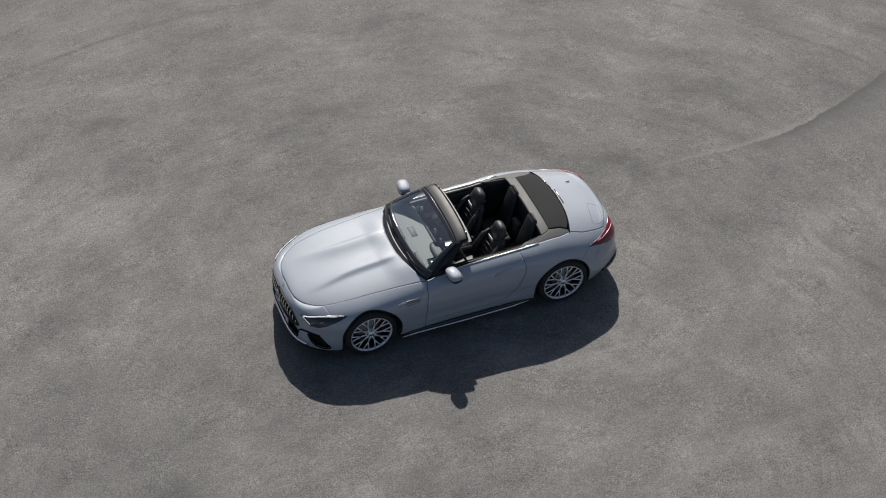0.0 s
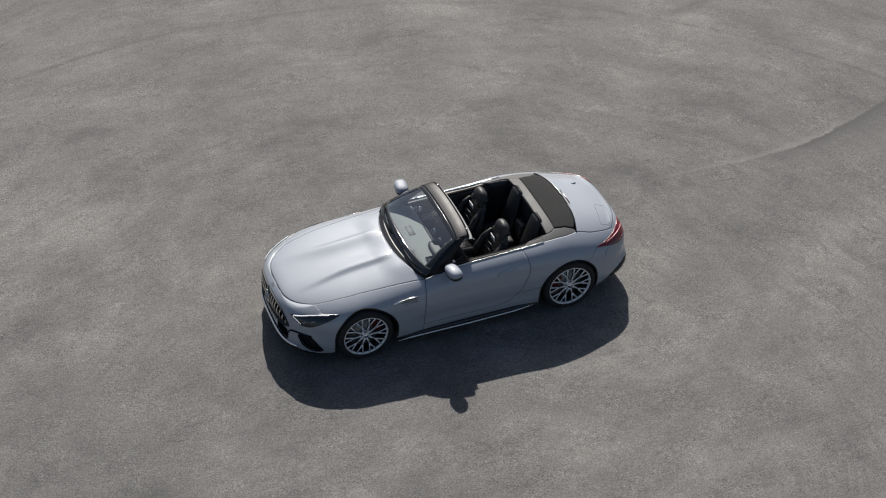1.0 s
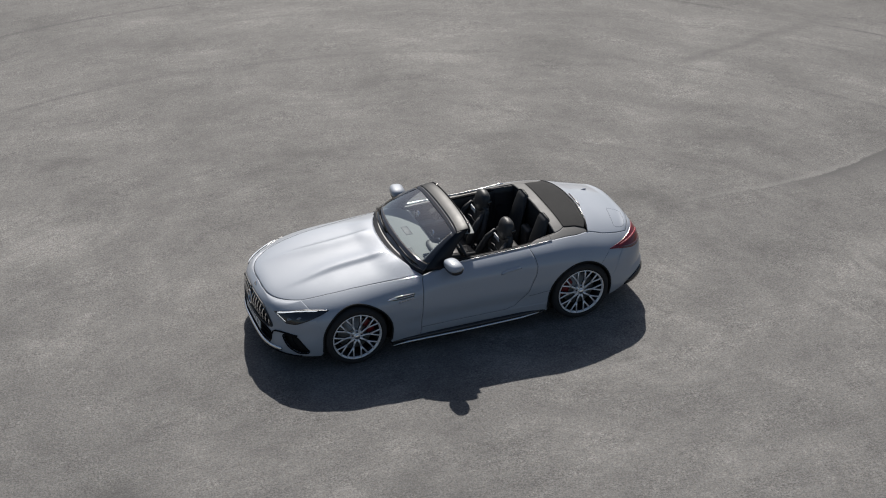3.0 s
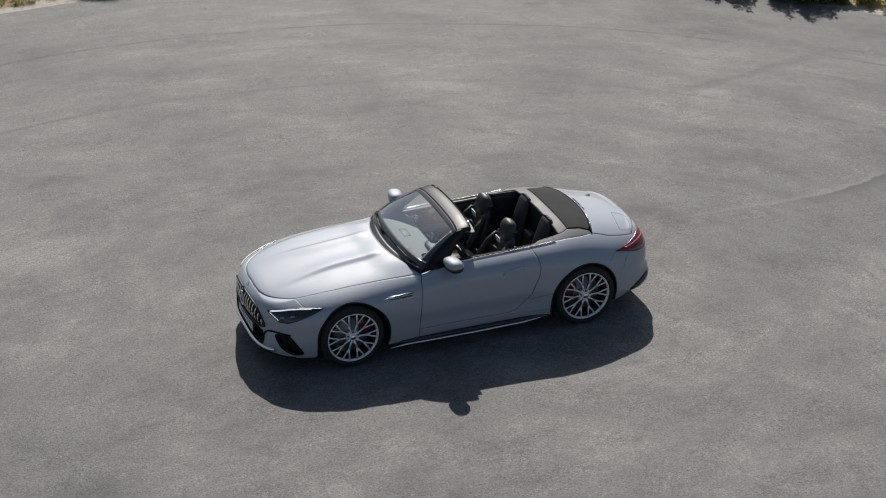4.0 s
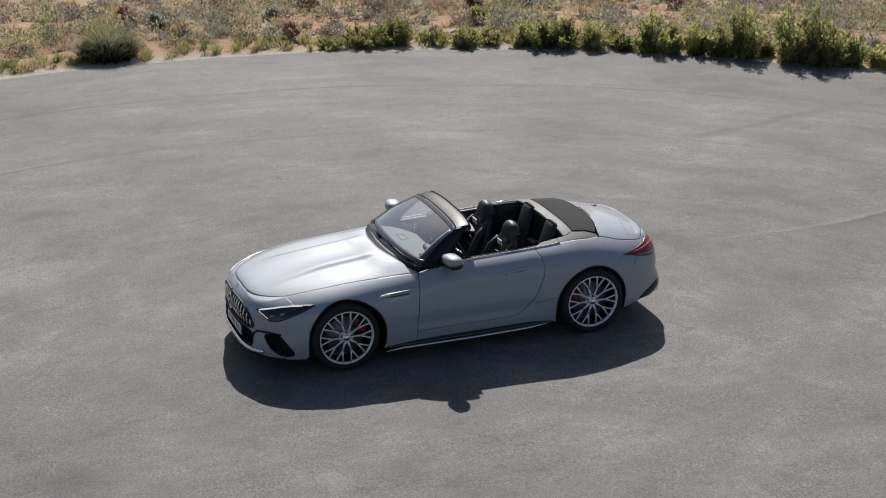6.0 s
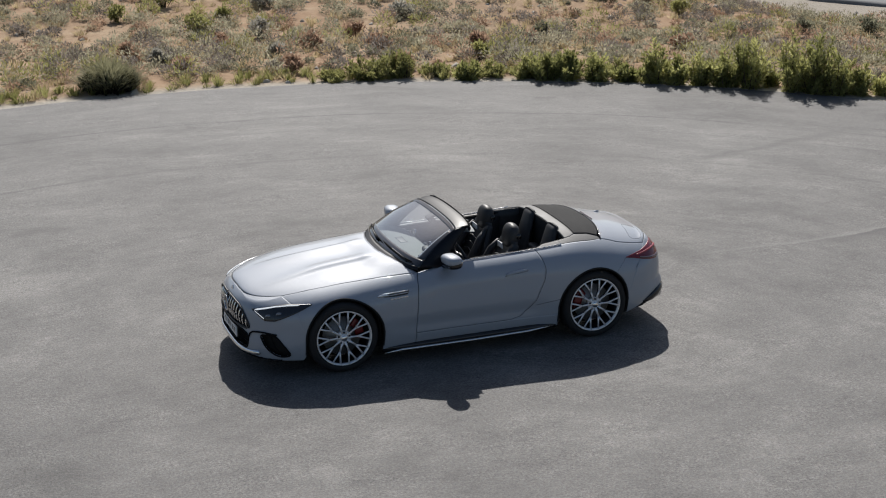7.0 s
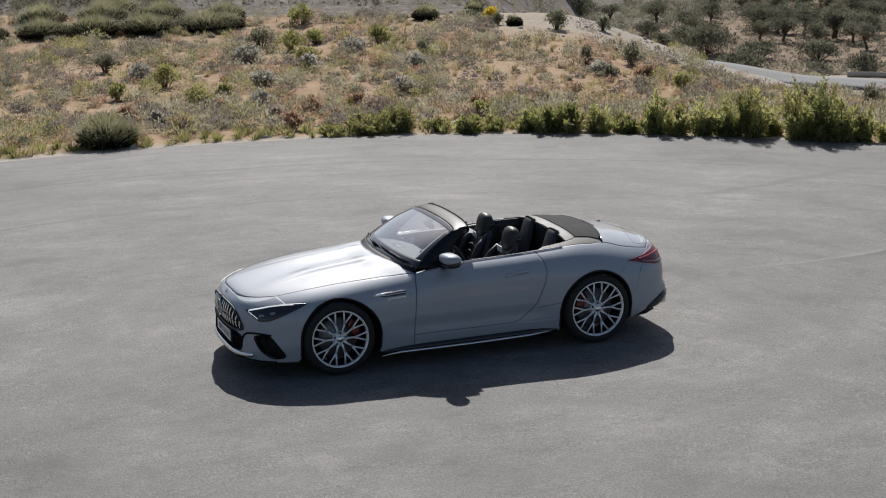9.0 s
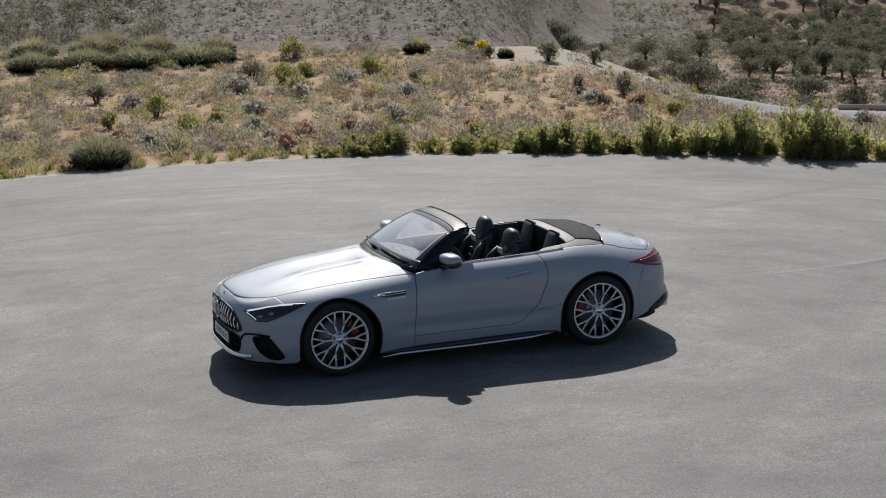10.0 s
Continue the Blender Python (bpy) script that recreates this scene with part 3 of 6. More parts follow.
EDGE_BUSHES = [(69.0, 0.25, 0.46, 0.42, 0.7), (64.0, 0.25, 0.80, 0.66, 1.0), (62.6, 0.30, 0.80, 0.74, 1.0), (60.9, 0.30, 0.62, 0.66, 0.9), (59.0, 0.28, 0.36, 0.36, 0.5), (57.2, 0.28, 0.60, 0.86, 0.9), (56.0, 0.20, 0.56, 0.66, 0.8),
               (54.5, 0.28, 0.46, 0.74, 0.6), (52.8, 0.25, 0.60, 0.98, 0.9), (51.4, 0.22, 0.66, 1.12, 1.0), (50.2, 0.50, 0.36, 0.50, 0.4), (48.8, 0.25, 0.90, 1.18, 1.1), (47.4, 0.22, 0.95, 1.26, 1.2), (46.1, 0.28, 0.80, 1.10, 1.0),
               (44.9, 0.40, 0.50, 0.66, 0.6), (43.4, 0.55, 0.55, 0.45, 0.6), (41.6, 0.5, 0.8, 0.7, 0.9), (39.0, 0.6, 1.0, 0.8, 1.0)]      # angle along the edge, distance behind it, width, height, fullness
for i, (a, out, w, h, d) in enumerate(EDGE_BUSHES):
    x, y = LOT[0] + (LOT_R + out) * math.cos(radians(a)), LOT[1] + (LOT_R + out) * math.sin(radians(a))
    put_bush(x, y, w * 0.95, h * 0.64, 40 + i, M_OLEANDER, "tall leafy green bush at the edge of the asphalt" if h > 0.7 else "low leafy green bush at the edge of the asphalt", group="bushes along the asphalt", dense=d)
for i, (a, out, w, h, d) in enumerate([(75.3, 0.40, 0.75, 0.34, 0.8), (73.8, 0.55, 0.60, 0.40, 0.7), (72.9, 0.45, 0.42, 0.52, 0.1), (77.6, 0.3, 0.5, 0.15, 0.4), (65.4, 0.4, 0.5, 0.26, 0.5), (59.5, 0.6, 0.4, 0.3, 0.4), (67.6, 0.5, 0.5, 0.22, 0.4), (71.0, 0.6, 0.5, 0.2, 0.4)]):
    x, y = LOT[0] + (LOT_R + out) * math.cos(radians(a)), LOT[1] + (LOT_R + out) * math.sin(radians(a))
    put_bush(x, y, w, h, 70 + i, M_YELLOWGREEN, "low yellow green bush at the edge of the asphalt", group="low bushes along the asphalt", dense=d, leaf=0.03)
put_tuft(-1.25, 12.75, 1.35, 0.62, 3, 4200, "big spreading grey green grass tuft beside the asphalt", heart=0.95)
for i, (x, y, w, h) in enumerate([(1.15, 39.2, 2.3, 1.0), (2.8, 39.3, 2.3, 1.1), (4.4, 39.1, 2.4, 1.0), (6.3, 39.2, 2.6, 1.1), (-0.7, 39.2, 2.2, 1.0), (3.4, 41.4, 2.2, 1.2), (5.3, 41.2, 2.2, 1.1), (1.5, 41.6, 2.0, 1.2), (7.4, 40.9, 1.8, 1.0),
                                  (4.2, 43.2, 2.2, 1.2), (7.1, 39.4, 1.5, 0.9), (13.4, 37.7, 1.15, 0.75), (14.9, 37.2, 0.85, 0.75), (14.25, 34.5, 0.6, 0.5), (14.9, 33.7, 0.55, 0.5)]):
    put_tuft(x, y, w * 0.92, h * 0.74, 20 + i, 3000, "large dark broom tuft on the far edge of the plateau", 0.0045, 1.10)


def put_shrub(x, y, width, height, seed, material, label, group):
    """A low rounded shrub: short stems under a loose dome of small leaves, with gaps."""
    rand = random.Random(seed)
    top = new("shrub")
    top.location = (x, y, terrain(x, y))
    wood, crown = ([], []), ([], [])
    for _ in range(max(7, int(26 * width))):
        a, out = rand.uniform(0, 2 * math.pi), rand.random() ** 0.5
        tip = Vector((math.cos(a) * out * width * 0.42, math.sin(a) * out * width * 0.42, height * (0.92 - 0.45 * out * out) * rand.uniform(0.7, 1.05)))
        wood = join(wood, tube([(tip.x * 0.2, tip.y * 0.2, -0.04), tuple(tip * 0.6), tuple(tip)], [0.010, 0.006, 0.003], 4))
        leaves(crown, tip * 0.9, (width * 0.13, width * 0.13, height * 0.18), 30, 0.036 + 0.012 * width, rand, 1.9, 0.8)
        leaves(crown, tip * 0.55, (width * 0.12, width * 0.12, height * 0.2), 10, 0.036, rand, 1.9, 0.5)
    part("stem", wood, M_BARK, top)
    tagged(part("crown", crown, material, top, smooth=False), kind="stuff")
    tagged(top, label, "shrub", group)


SHRUBS = {"yellow green": (M_YELLOWGREEN, [(9.4, 38.6, 1.0, 0.7), (7.4, 32.6, 0.9, 0.6), (6.6, 28.3, 0.7, 0.5), (2.4, 26.2, 0.8, 0.6), (2.2, 21.6, 0.75, 0.5), (9.9, 32.1, 0.8, 0.6), (14.1, 21.2, 0.55, 0.45), (5.7, 13.3, 0.4, 0.35), (8.4, 33.5, 0.7, 0.5),
                                        (1.0, 25.0, 0.6, 0.4), (3.3, 23.6, 0.5, 0.4)]),
          "dark green": (M_OLIVEGREY, [(15.2, 37.8, 0.7, 0.6), (14.5, 34.2, 0.5, 0.4), (13.6, 25.6, 0.55, 0.55), (14.9, 25.6, 0.6, 0.6), (12.8, 22.5, 0.5, 0.4), (9.6, 19.4, 0.38, 0.35), (1.5, 29.6, 0.8, 0.6), (6.9, 34.2, 0.9, 0.6), (10.1, 28.7, 0.5, 0.4), 
                                       (15.7, 32.3, 1.0, 0.6), (17.9, 33.6, 0.7, 0.5), (16.9, 17.3, 0.6, 0.45), (15.5, 17.8, 0.5, 0.35)]),
          "silver grey": (M_SILVERLEAF, [(2.4, 15.4, 0.42, 0.3), (5.5, 30.0, 0.9, 0.5), (6.3, 27.0, 0.8, 0.4), (12.9, 23.4, 0.7, 0.4), (8.6, 30.4, 1.0, 0.5), (2.1, 28.1, 0.7, 0.4), (3.3, 20.3, 0.6, 0.5), (7.3, 22.3, 0.7, 0.4), (9.0, 26.2, 0.8, 0.4), (4.5, 24.8, 0.7, 0.4), (0.1, 15.3, 0.4, 0.28)]),
          "rust brown": (M_RUST, [(3.4, 16.7, 0.55, 0.4), (0.3, 14.1, 0.5, 0.28), (-0.3, 16.1, 0.5, 0.4), (14.0, 22.9, 0.8, 0.4), (4.6, 16.0, 0.5, 0.35), (6.4, 15.2, 0.6, 0.4), (1.8, 17.6, 0.6, 0.4), (8.2, 16.6, 0.5, 0.35), (11.4, 16.0, 0.6, 0.35), (5.3, 19.8, 0.6, 0.4), (3.9, 12.5, 0.5, 0.3), (2.0, 13.0, 0.5, 0.3)]),
          "bright yellow": (M_BLOOM, [(14.8, 35.3, 0.62, 0.5)])}
for k, (kind, (material, places)) in enumerate(SHRUBS.items()):
    for i, (x, y, w, h) in enumerate(places):
        put_shrub(x, y, w, h, 300 + 40 * k + i, material, kind + " rounded shrub on dry earth", kind + " shrubs")
for i, (x, y, w, h) in enumerate([(25.6, 38.3, 2.4, 1.2), (24.2, 39.6, 1.4, 0.9), (23.0, 41.2, 1.6, 0.8), (29.0, 35.6, 1.6, 0.8), (30.3, 35.0, 1.4, 0.8), (31.8, 34.5, 1.8, 0.8), (33.6, 33.6, 2.0, 0.9), (28.0, 37.0, 1.2, 0.6), (33.0, 54.2, 3.0, 1.5), (31.8, 56.6, 1.8, 0.9), (34.0, 58.4, 1.8, 0.9), (33.6, 61.4, 1.6, 0.8), (30.4, 64.3, 2.0, 1.2), (31.2, 64.0, 2.2, 1.0), (34.2, 51.6, 2.0, 0.9), (36.4, 50.2, 2.2, 1.0)]):
    put_shrub(x, y, w, h, 520 + i, M_OLIVE, "broad dark bush behind the narrow road", "bushes behind the road")


def in_view(x, y, extra):
    f, r = (x + 6) * 0.352 + (y + 16) * 0.936, (x + 6) * 0.936 - (y + 16) * 0.352
    return f > 10 and abs(r) < 0.26 * f + extra


def on_road(x, y):
    return min((x - a) ** 2 + (y - b) ** 2 for a, b in ROAD[::2]) < 2.2


def scatter(name, count, low, high, seed, make, material, label, category, wide=3.0, keep=None):
    """Many plants of one kind over the ground between two distances from the lot, as one mesh."""
    rand = random.Random(seed)
    shape, done = ([], []), 0
    while done < count:
        a = rand.uniform(radians(20), radians(125))
        r = LOT_R + low + (high - low) * rand.random() ** 0.85
        x, y = LOT[0] + r * math.cos(a), LOT[1] + r * math.sin(a)
        if not in_view(x, y, wide) or on_road(x, y) or (keep and not keep(x, y, rand)):
            continue
        make(shape, (x, y, terrain(x, y) - 0.02), rand)
        done += 1
    tagged(part(name, shape, material, smooth=False), label, category, kind="stuff")


def grove_side(x, y):
    f, r = (x + 6) * 0.352 + (y + 16) * 0.936, (x + 6) * 0.936 - (y + 16) * 0.352
    return r > 6 + 0.75 * min(14.0, max(0.0, f - 84))


def plateau_only(x, y, rand):
    f, r = (x + 6) * 0.352 + (y + 16) * 0.936, (x + 6) * 0.936 - (y + 16) * 0.352
    if 50.5 + 0.05 * r < f < 60 and r > 1.5 and rand.random() > 0.10:
        return False
    return f < 58.5 or (r > 4 and f < 68)


def clumped(seed, level):
    def test(x, y, rand):
        return plateau_only(x, y, rand) and noise.noise(Vector((x * 0.45, y * 0.45, seed))) > level
    return test


def cushion(shape, p, rand):
    """A low rounded shrub of short fine twigs, often with a smaller one at its foot."""
    w = rand.choice((0.09, 0.12, 0.16, 0.20, 0.25, 0.32)) * rand.uniform(0.85, 1.2)
    h = w * rand.uniform(0.8, 1.25)
    leaves(shape, (p[0], p[1], p[2] + h * 0.40), (w, w, h * 0.62), int(60 + 620 * w), 0.034, rand, 2.1, 0.5, 0.33)
    if rand.random() < 0.6:
        a = rand.uniform(0, 6.28)
        q = (p[0] + w * math.cos(a), p[1] + w * math.sin(a), p[2] + h * 0.2)
        leaves(shape, q, (w * 0.58, w * 0.58, h * 0.36), int(20 + 200 * w), 0.034, rand, 2.1, 0.5, 0.33)


def grass(shape, p, rand):
    blades(shape, p, rand.uniform(0.10, 0.30), rand.uniform(0.10, 0.28), 34, rand, 0.005)


def green(shape, p, rand):
    w, h = rand.uniform(0.16, 0.36), rand.uniform(0.22, 0.46)
    leaves(shape, (p[0], p[1], p[2] + h * 0.45), (w, w, h * 0.52), int(90 + 200 * w), 0.042, rand, 2.2, 0.9, 0.26)


def far_scrub(shape, p, rand):
    w = rand.choice((0.06, 0.08, 0.10, 0.14, 0.22)) * rand.uniform(0.8, 1.3)
    h = w * rand.uniform(0.9, 1.5)
    leaves(shape, (p[0], p[1], p[2] + h * 0.4), (w, w, h * 0.5), 12 + int(70 * w), 0.075, rand, 1.5, 0.5, 0.34)


def stone(shape, p, rand):
    verts, faces = shape
    s = rand.uniform(0.03, 0.10)
    k = len(verts)
    for dx, dy, dz in ((-1, -0.7, 0), (0.8, -1, 0), (1, 0.8, 0), (-0.8, 1, 0), (-0.5, -0.3, 0.8), (0.5, -0.4, 0.7), (0.4, 0.5, 0.9), (-0.4, 0.4, 0.7)):
        verts.append((p[0] + dx * s * rand.uniform(0.7, 1.2), p[1] + dy * s * rand.uniform(0.7, 1.2), p[2] + dz * s * rand.uniform(0.6, 1.1)))
    faces += [tuple(k + i for i in f) for f in ((0, 1, 5, 4), (1, 2, 6, 5), (2, 3, 7, 6), (3, 0, 4, 7), (4, 5, 6, 7))]


def off_plateau(x, y, rand):
    f = (x + 6) * 0.352 + (y + 16) * 0.936
    return f < 104 and not plateau_only(x, y, rand)


scatter("sage_scrub", 1000, 0.7, 46, 11, cushion, M_SAGE, "low grey green scrub on dry earth", "scrub", keep=clumped(2.0, -0.2))
scatter("grey_scrub", 520, 1.0, 46, 21, cushion, M_GREYSCRUB, "dusty grey brown scrub on dry earth", "scrub", keep=clumped(7.0, -0.2))
scatter("olive_scrub", 300, 0.8, 46, 22, cushion, M_OLIVEGREY, "olive grey scrub on dry earth", "scrub", keep=clumped(3.0, -0.1))
scatter("rust_scrub", 200, 0.9, 30, 12, cushion, M_RUST, "dry rust brown scrub on dry earth", "scrub", keep=clumped(4.0, 0.0))
scatter("straw_grass", 2300, 0.25, 46, 13, grass, M_STRAW, "straw coloured dry grass clumps", "grass", keep=clumped(5.0, -0.2))
scatter("green_scrub", 170, 0.4, 46, 14, green, M_YELLOWGREEN, "yellow green scrub on dry earth", "scrub", keep=clumped(9.0, 0.0))
scatter("verge_weeds", 260, 0.25, 1.0, 15, grass, M_YELLOWGREEN, "weeds along the edge of the asphalt", "weeds", keep=plateau_only)
scatter("dark_scrub", 60, 16, 46, 16, green, M_DARKSCRUB, "small dark bushes on the plateau", "scrub", keep=plateau_only)
scatter("hill_scrub", 4600, 38, 95, 17, far_scrub, M_OLIVEGREY, "dark scrub scattered over the stony hillside", "scrub", 6.0, keep=off_plateau)
scatter("hill_grass", 2600, 38, 90, 18, far_scrub, M_GREYSCRUB, "grey scrub over the stony hillside", "scrub", 6.0, keep=off_plateau)


def bare_slope(x, y, rand):
    f, r = (x + 6) * 0.352 + (y + 16) * 0.936, (x + 6) * 0.936 - (y + 16) * 0.352
    return 70 < f < 112 and 0 < r and not grove_side(x, y)


scatter("slope_scrub", 2600, 50, 100, 27, far_scrub, M_OLIVEGREY, "olive grey scrub on the slope above the olive trees", "scrub", 6.0, keep=bare_slope)


def left_slope(x, y, rand):
    f, r = (x + 6) * 0.352 + (y + 16) * 0.936, (x + 6) * 0.936 - (y + 16) * 0.352
    return f > 60 and r < -0.165 * f + rand.uniform(-1, 1)


def thicket(shape, p, rand):
    w, h = rand.uniform(0.3, 0.7), rand.uniform(0.35, 0.7)
    leaves(shape, (p[0], p[1], p[2] + h * 0.4), (w, w, h * 0.5), 100, 0.075, rand, 1.6, 0.5, 0.34)


scatter("hill_thicket", 420, 38, 66, 23, thicket, M_DARKSCRUB, "dark thicket on the side of the hill", "scrub", 6.0, keep=left_slope)
scatter("hill_stones", 5000, 38, 95, 24, stone, M_STONE, "pale stones over the hillside scree", "stones", 6.0, keep=off_plateau)
scatter("stones", 1800, 0.1, 80, 19, stone, M_STONE, "pale stones strewn over the earth", "stones", 3.0)


def olive_tree(seed):
    """An olive: a short crooked trunk, a few limbs, and a broad broken crown."""
    rand = random.Random(seed)
    top = new("olive_tree")
    h = rand.uniform(1.9, 2.6)
    lean = Vector((rand.uniform(-0.2, 0.2), rand.uniform(-0.2, 0.2), 0))
    fork = Vector((0, 0, h * 0.27)) + lean
    wood = tube([(0, 0, -0.15), tuple(fork * 0.5 + Vector((0.05, 0, 0))), tuple(fork)], [0.17, 0.12, 0.10], 7)
    crown = ([], [])
    for i in range(9):
        a = i * 0.78 + rand.uniform(-0.3, 0.3)
        reach = rand.uniform(0.3, 1.0)
        tip = fork + Vector((math.cos(a) * reach, math.sin(a) * reach, h * (0.50 - 0.22 * reach + rand.uniform(-0.06, 0.10))))
        mid = fork.lerp(tip, 0.5) + Vector((0, 0, 0.1))
        wood = join(wood, tube([tuple(fork), tuple(mid), tuple(tip)], [0.07, 0.045, 0.02], 5))
        for _ in range(4):
            c = tip + Vector((rand.gauss(0, 0.22), rand.gauss(0, 0.22), rand.gauss(0, 0.14)))
            leaves(crown, c, (0.36, 0.36, 0.29), 42, 0.095, rand, 1.9, 0.1, 0.36)
    part("trunk", wood, M_BARK, top)
    tagged(part("crown", crown, M_OLIVE, top, smooth=False), kind="stuff")
    return tagged(top, "olive tree with a dark broken crown on bare soil", "tree", "olive grove")


olives = [olive_tree(60 + i) for i in range(5)]
spots, tries = [], random.Random(77)
while len(spots) < 150:
    f, r = tries.uniform(80, 122), tries.uniform(12, 37)
    x, y = -6 + f * 0.352 + r * 0.936, -16 + f * 0.936 - r * 0.352
    if abs(r) > 0.30 * f or not grove_side(x, y) or (f < 95 and r < 16) or on_road(x, y) or any((x - a) ** 2 + (y - b) ** 2 < 1.7 for a, b in spots):
        continue
    spots.append((x, y))
# the open row of olives along the foot of the hill
spots += [(33.4, 65.3), (36.6, 66.1), (38.8, 64.4), (40.0, 62.0), (36.0, 61.6), (40.5, 59.8), (41.5, 56.8), (39.2, 60.4), (37.6, 57.2), (35.2, 59.4)]
for i, (x, y) in enumerate(spots):
    m = Matrix.Translation((x, y, terrain(x, y))) @ Matrix.Rotation(tries.uniform(0, 6.28), 4, "Z") @ Matrix.Scale(tries.uniform(0.46, 0.72), 4)
    if i < len(olives):
        olives[i].matrix_basis = m
    else:
        copy_thing(olives[i % len(olives)], m @ Matrix.Diagonal([1 / s for s in olives[i % len(olives)].scale] + [1]))

# ---- the car ----
# The body is one smooth form: along its length (front at -x) every cross-section is a superellipse above mid-height and a drawn-in skirt below it.
FRONT, REAR, AXLE = 0.935, 0.992, 1.35
MID = 0.50
crown_of = spline([(-2.285, 0.58), (-2.27, 0.645), (-2.22, 0.705), (-2.14, 0.750), (-2.0, 0.785), (-1.7, 0.838), (-1.35, 0.885), (-1.0, 0.922), (-0.55, 0.962), (-0.2, 0.985), (0.0, 0.995),
                   (0.5, 1.005), (0.9, 1.025), (1.3, 1.058), (1.55, 1.040), (1.8, 0.990), (2.0, 0.945), (2.13, 0.905), (2.20, 0.865), (2.27, 0.775), (2.342, 0.62)])
rise_of = spline([(-2.3, 2.3), (-2.0, 2.7), (-1.35, 3.5), (-0.7, 3.8), (-0.3, 4.2), (0.9, 4.2), (1.35, 3.1), (1.8, 2.65), (2.1, 2.95), (2.34, 3.3)])
side_of = spline([(-2.3, 3.0), (-2.0, 2.9), (-1.35, 3.2), (-0.7, 3.15), (-0.3, 3.5), (0.9, 3.7), (1.35, 3.05), (1.8, 2.65), (2.1, 2.9), (2.34, 3.4)])
width_of = spline([(-2.3, 0.952), (-1.35, 0.957), (-0.9, 0.945), (0.0, 0.925), (0.6, 0.930), (1.0, 0.948), (1.35, 0.957), (2.4, 0.930)])
foot_of = spline([(-2.3, 0.165), (-2.0, 0.165), (-1.7, 0.165), (-1.0, 0.17), (1.0, 0.18), (1.7, 0.21), (2.0, 0.29), (2.2, 0.36), (2.37, 0.40)])


def half_width(x, low=0.0):
    """Half width at mid-height; low: how far below it, from 0 to 1, where the bumpers are fuller at their corners."""
    w = width_of(x)
    d, reach = (-AXLE - x, FRONT) if x < 0 else (x - AXLE, REAR)
    if d <= 0:
        return w
    return w * max(0.0, 1 - min(1.0, d / reach) ** 2.3) ** ((0.375 if x < 0 else 0.29) - (0.10 if x < 0 else 0.07) * low)


def long_of(xi):
    """x from the running length xi, which is dense round the nose and the tail."""
    a = abs(xi) - AXLE
    if a <= 0:
        return xi
    reach = FRONT if xi < 0 else REAR
    turn = math.pi / 2 * (1 - (1 - min(1.0, a / 1.25)) ** 2)
    return math.copysign(AXLE + reach * math.sin(turn) ** (2 / 2.3), xi)


def run_of(x):
    d = abs(x) - AXLE
    if d <= 0:
        return x
    turn = math.asin(min(1.0, d / (FRONT if x < 0 else REAR)) ** 1.15)
    return math.copysign(AXLE + 1.25 * (1 - math.sqrt(max(0.0, 1 - turn / (math.pi / 2)))), x)


END_F, END_R = -AXLE - 1.25, AXLE + 1.25


def dome(x, y):
    """Raised shapes on the hood and the boot lid."""
    a = abs(y)
    along = smoothstep(-2.12, -1.35, x) * (1 - smoothstep(-0.95, -0.72, x))
    ridge_y = 0.30 - 0.05 * smoothstep(-1.9, -1.3, x)
    d = a - ridge_y
    z = 0.024 * along * (math.exp(-(d / 0.05) ** 2) if d > 0 else math.exp(-(d / 0.13) ** 2))
    z += 0.020 * smoothstep(-1.02, -0.76, x) * (1 - smoothstep(0.45, 0.72, a)) if x < -0.3 else 0.0
    lip = 2.20 - 0.16 * (a / 0.61) ** 2.2
    z += 0.016 * math.exp(-((x - lip) / 0.05) ** 2) * (1 - smoothstep(0.5, 0.62, a)) if x > 1.9 else 0.0
    return z


def body(xi, s, off=0.0):
    """A point of the left half of the body (y < 0): s runs from the foot (0) over mid-height (0.4) to the middle of the top (1)."""
    x = long_of(xi)
    w, foot, top = half_width(x), foot_of(x), crown_of(x)
    if s < 0.4:
        t = s / 0.4
        z = foot + (MID - foot) * t
        w = half_width(x, smoothstep(0.0, 0.7, 1 - t))
        tuck = 0.055 * (1 - t) ** 2.2
        scoop = 0.016 * math.exp(-((z - 0.40) / 0.07) ** 2) * smoothstep(-1.0, -0.5, x) * (1 - smoothstep(0.55, 1.0, x))
        y = w * (1 - tuck) - scoop * (1 if w > 0.1 else 0)
    else:
        b = min(1.0, (s - 0.4) / 0.6)
        th = math.pi / 2 * (0.5 - 0.5 * math.cos(math.pi * b))
        c, e = max(0.0, math.cos(th)), math.sin(th)
        y = w * c ** (2 / side_of(x))
        z = MID + (top - MID) * e ** (2 / rise_of(x))
        y -= 0.010 * math.exp(-((z - 0.70) / 0.09) ** 2) * smoothstep(-0.9, -0.3, x) * (1 - smoothstep(0.6, 0.95, x))
        z += dome(x, y)
    # the bumper is raked back towards its foot
    if s < 0.4 and x < -1.85:
        x += 0.025 * (1 - s / 0.4) * smoothstep(1.85, 2.2, -x)
    p = Vector((x, -y, z))
    if off:
        h = 0.004
        s0, s1 = max(0.0, s - h), min(1.0, s + h)
        x0, x1 = max(END_F, xi - h), min(END_R, xi + h)
        n = (body(x1, s) - body(x0, s)).cross(body(xi, s1) - body(xi, s0))
        if n.length > 1e-9:
            n.normalize()
            if n.dot(Vector((0.0 if abs(x) < 1.9 else x * 0.2, p.y, z - 0.35))) < 0:
                n = -n
            p += n * off
    return p


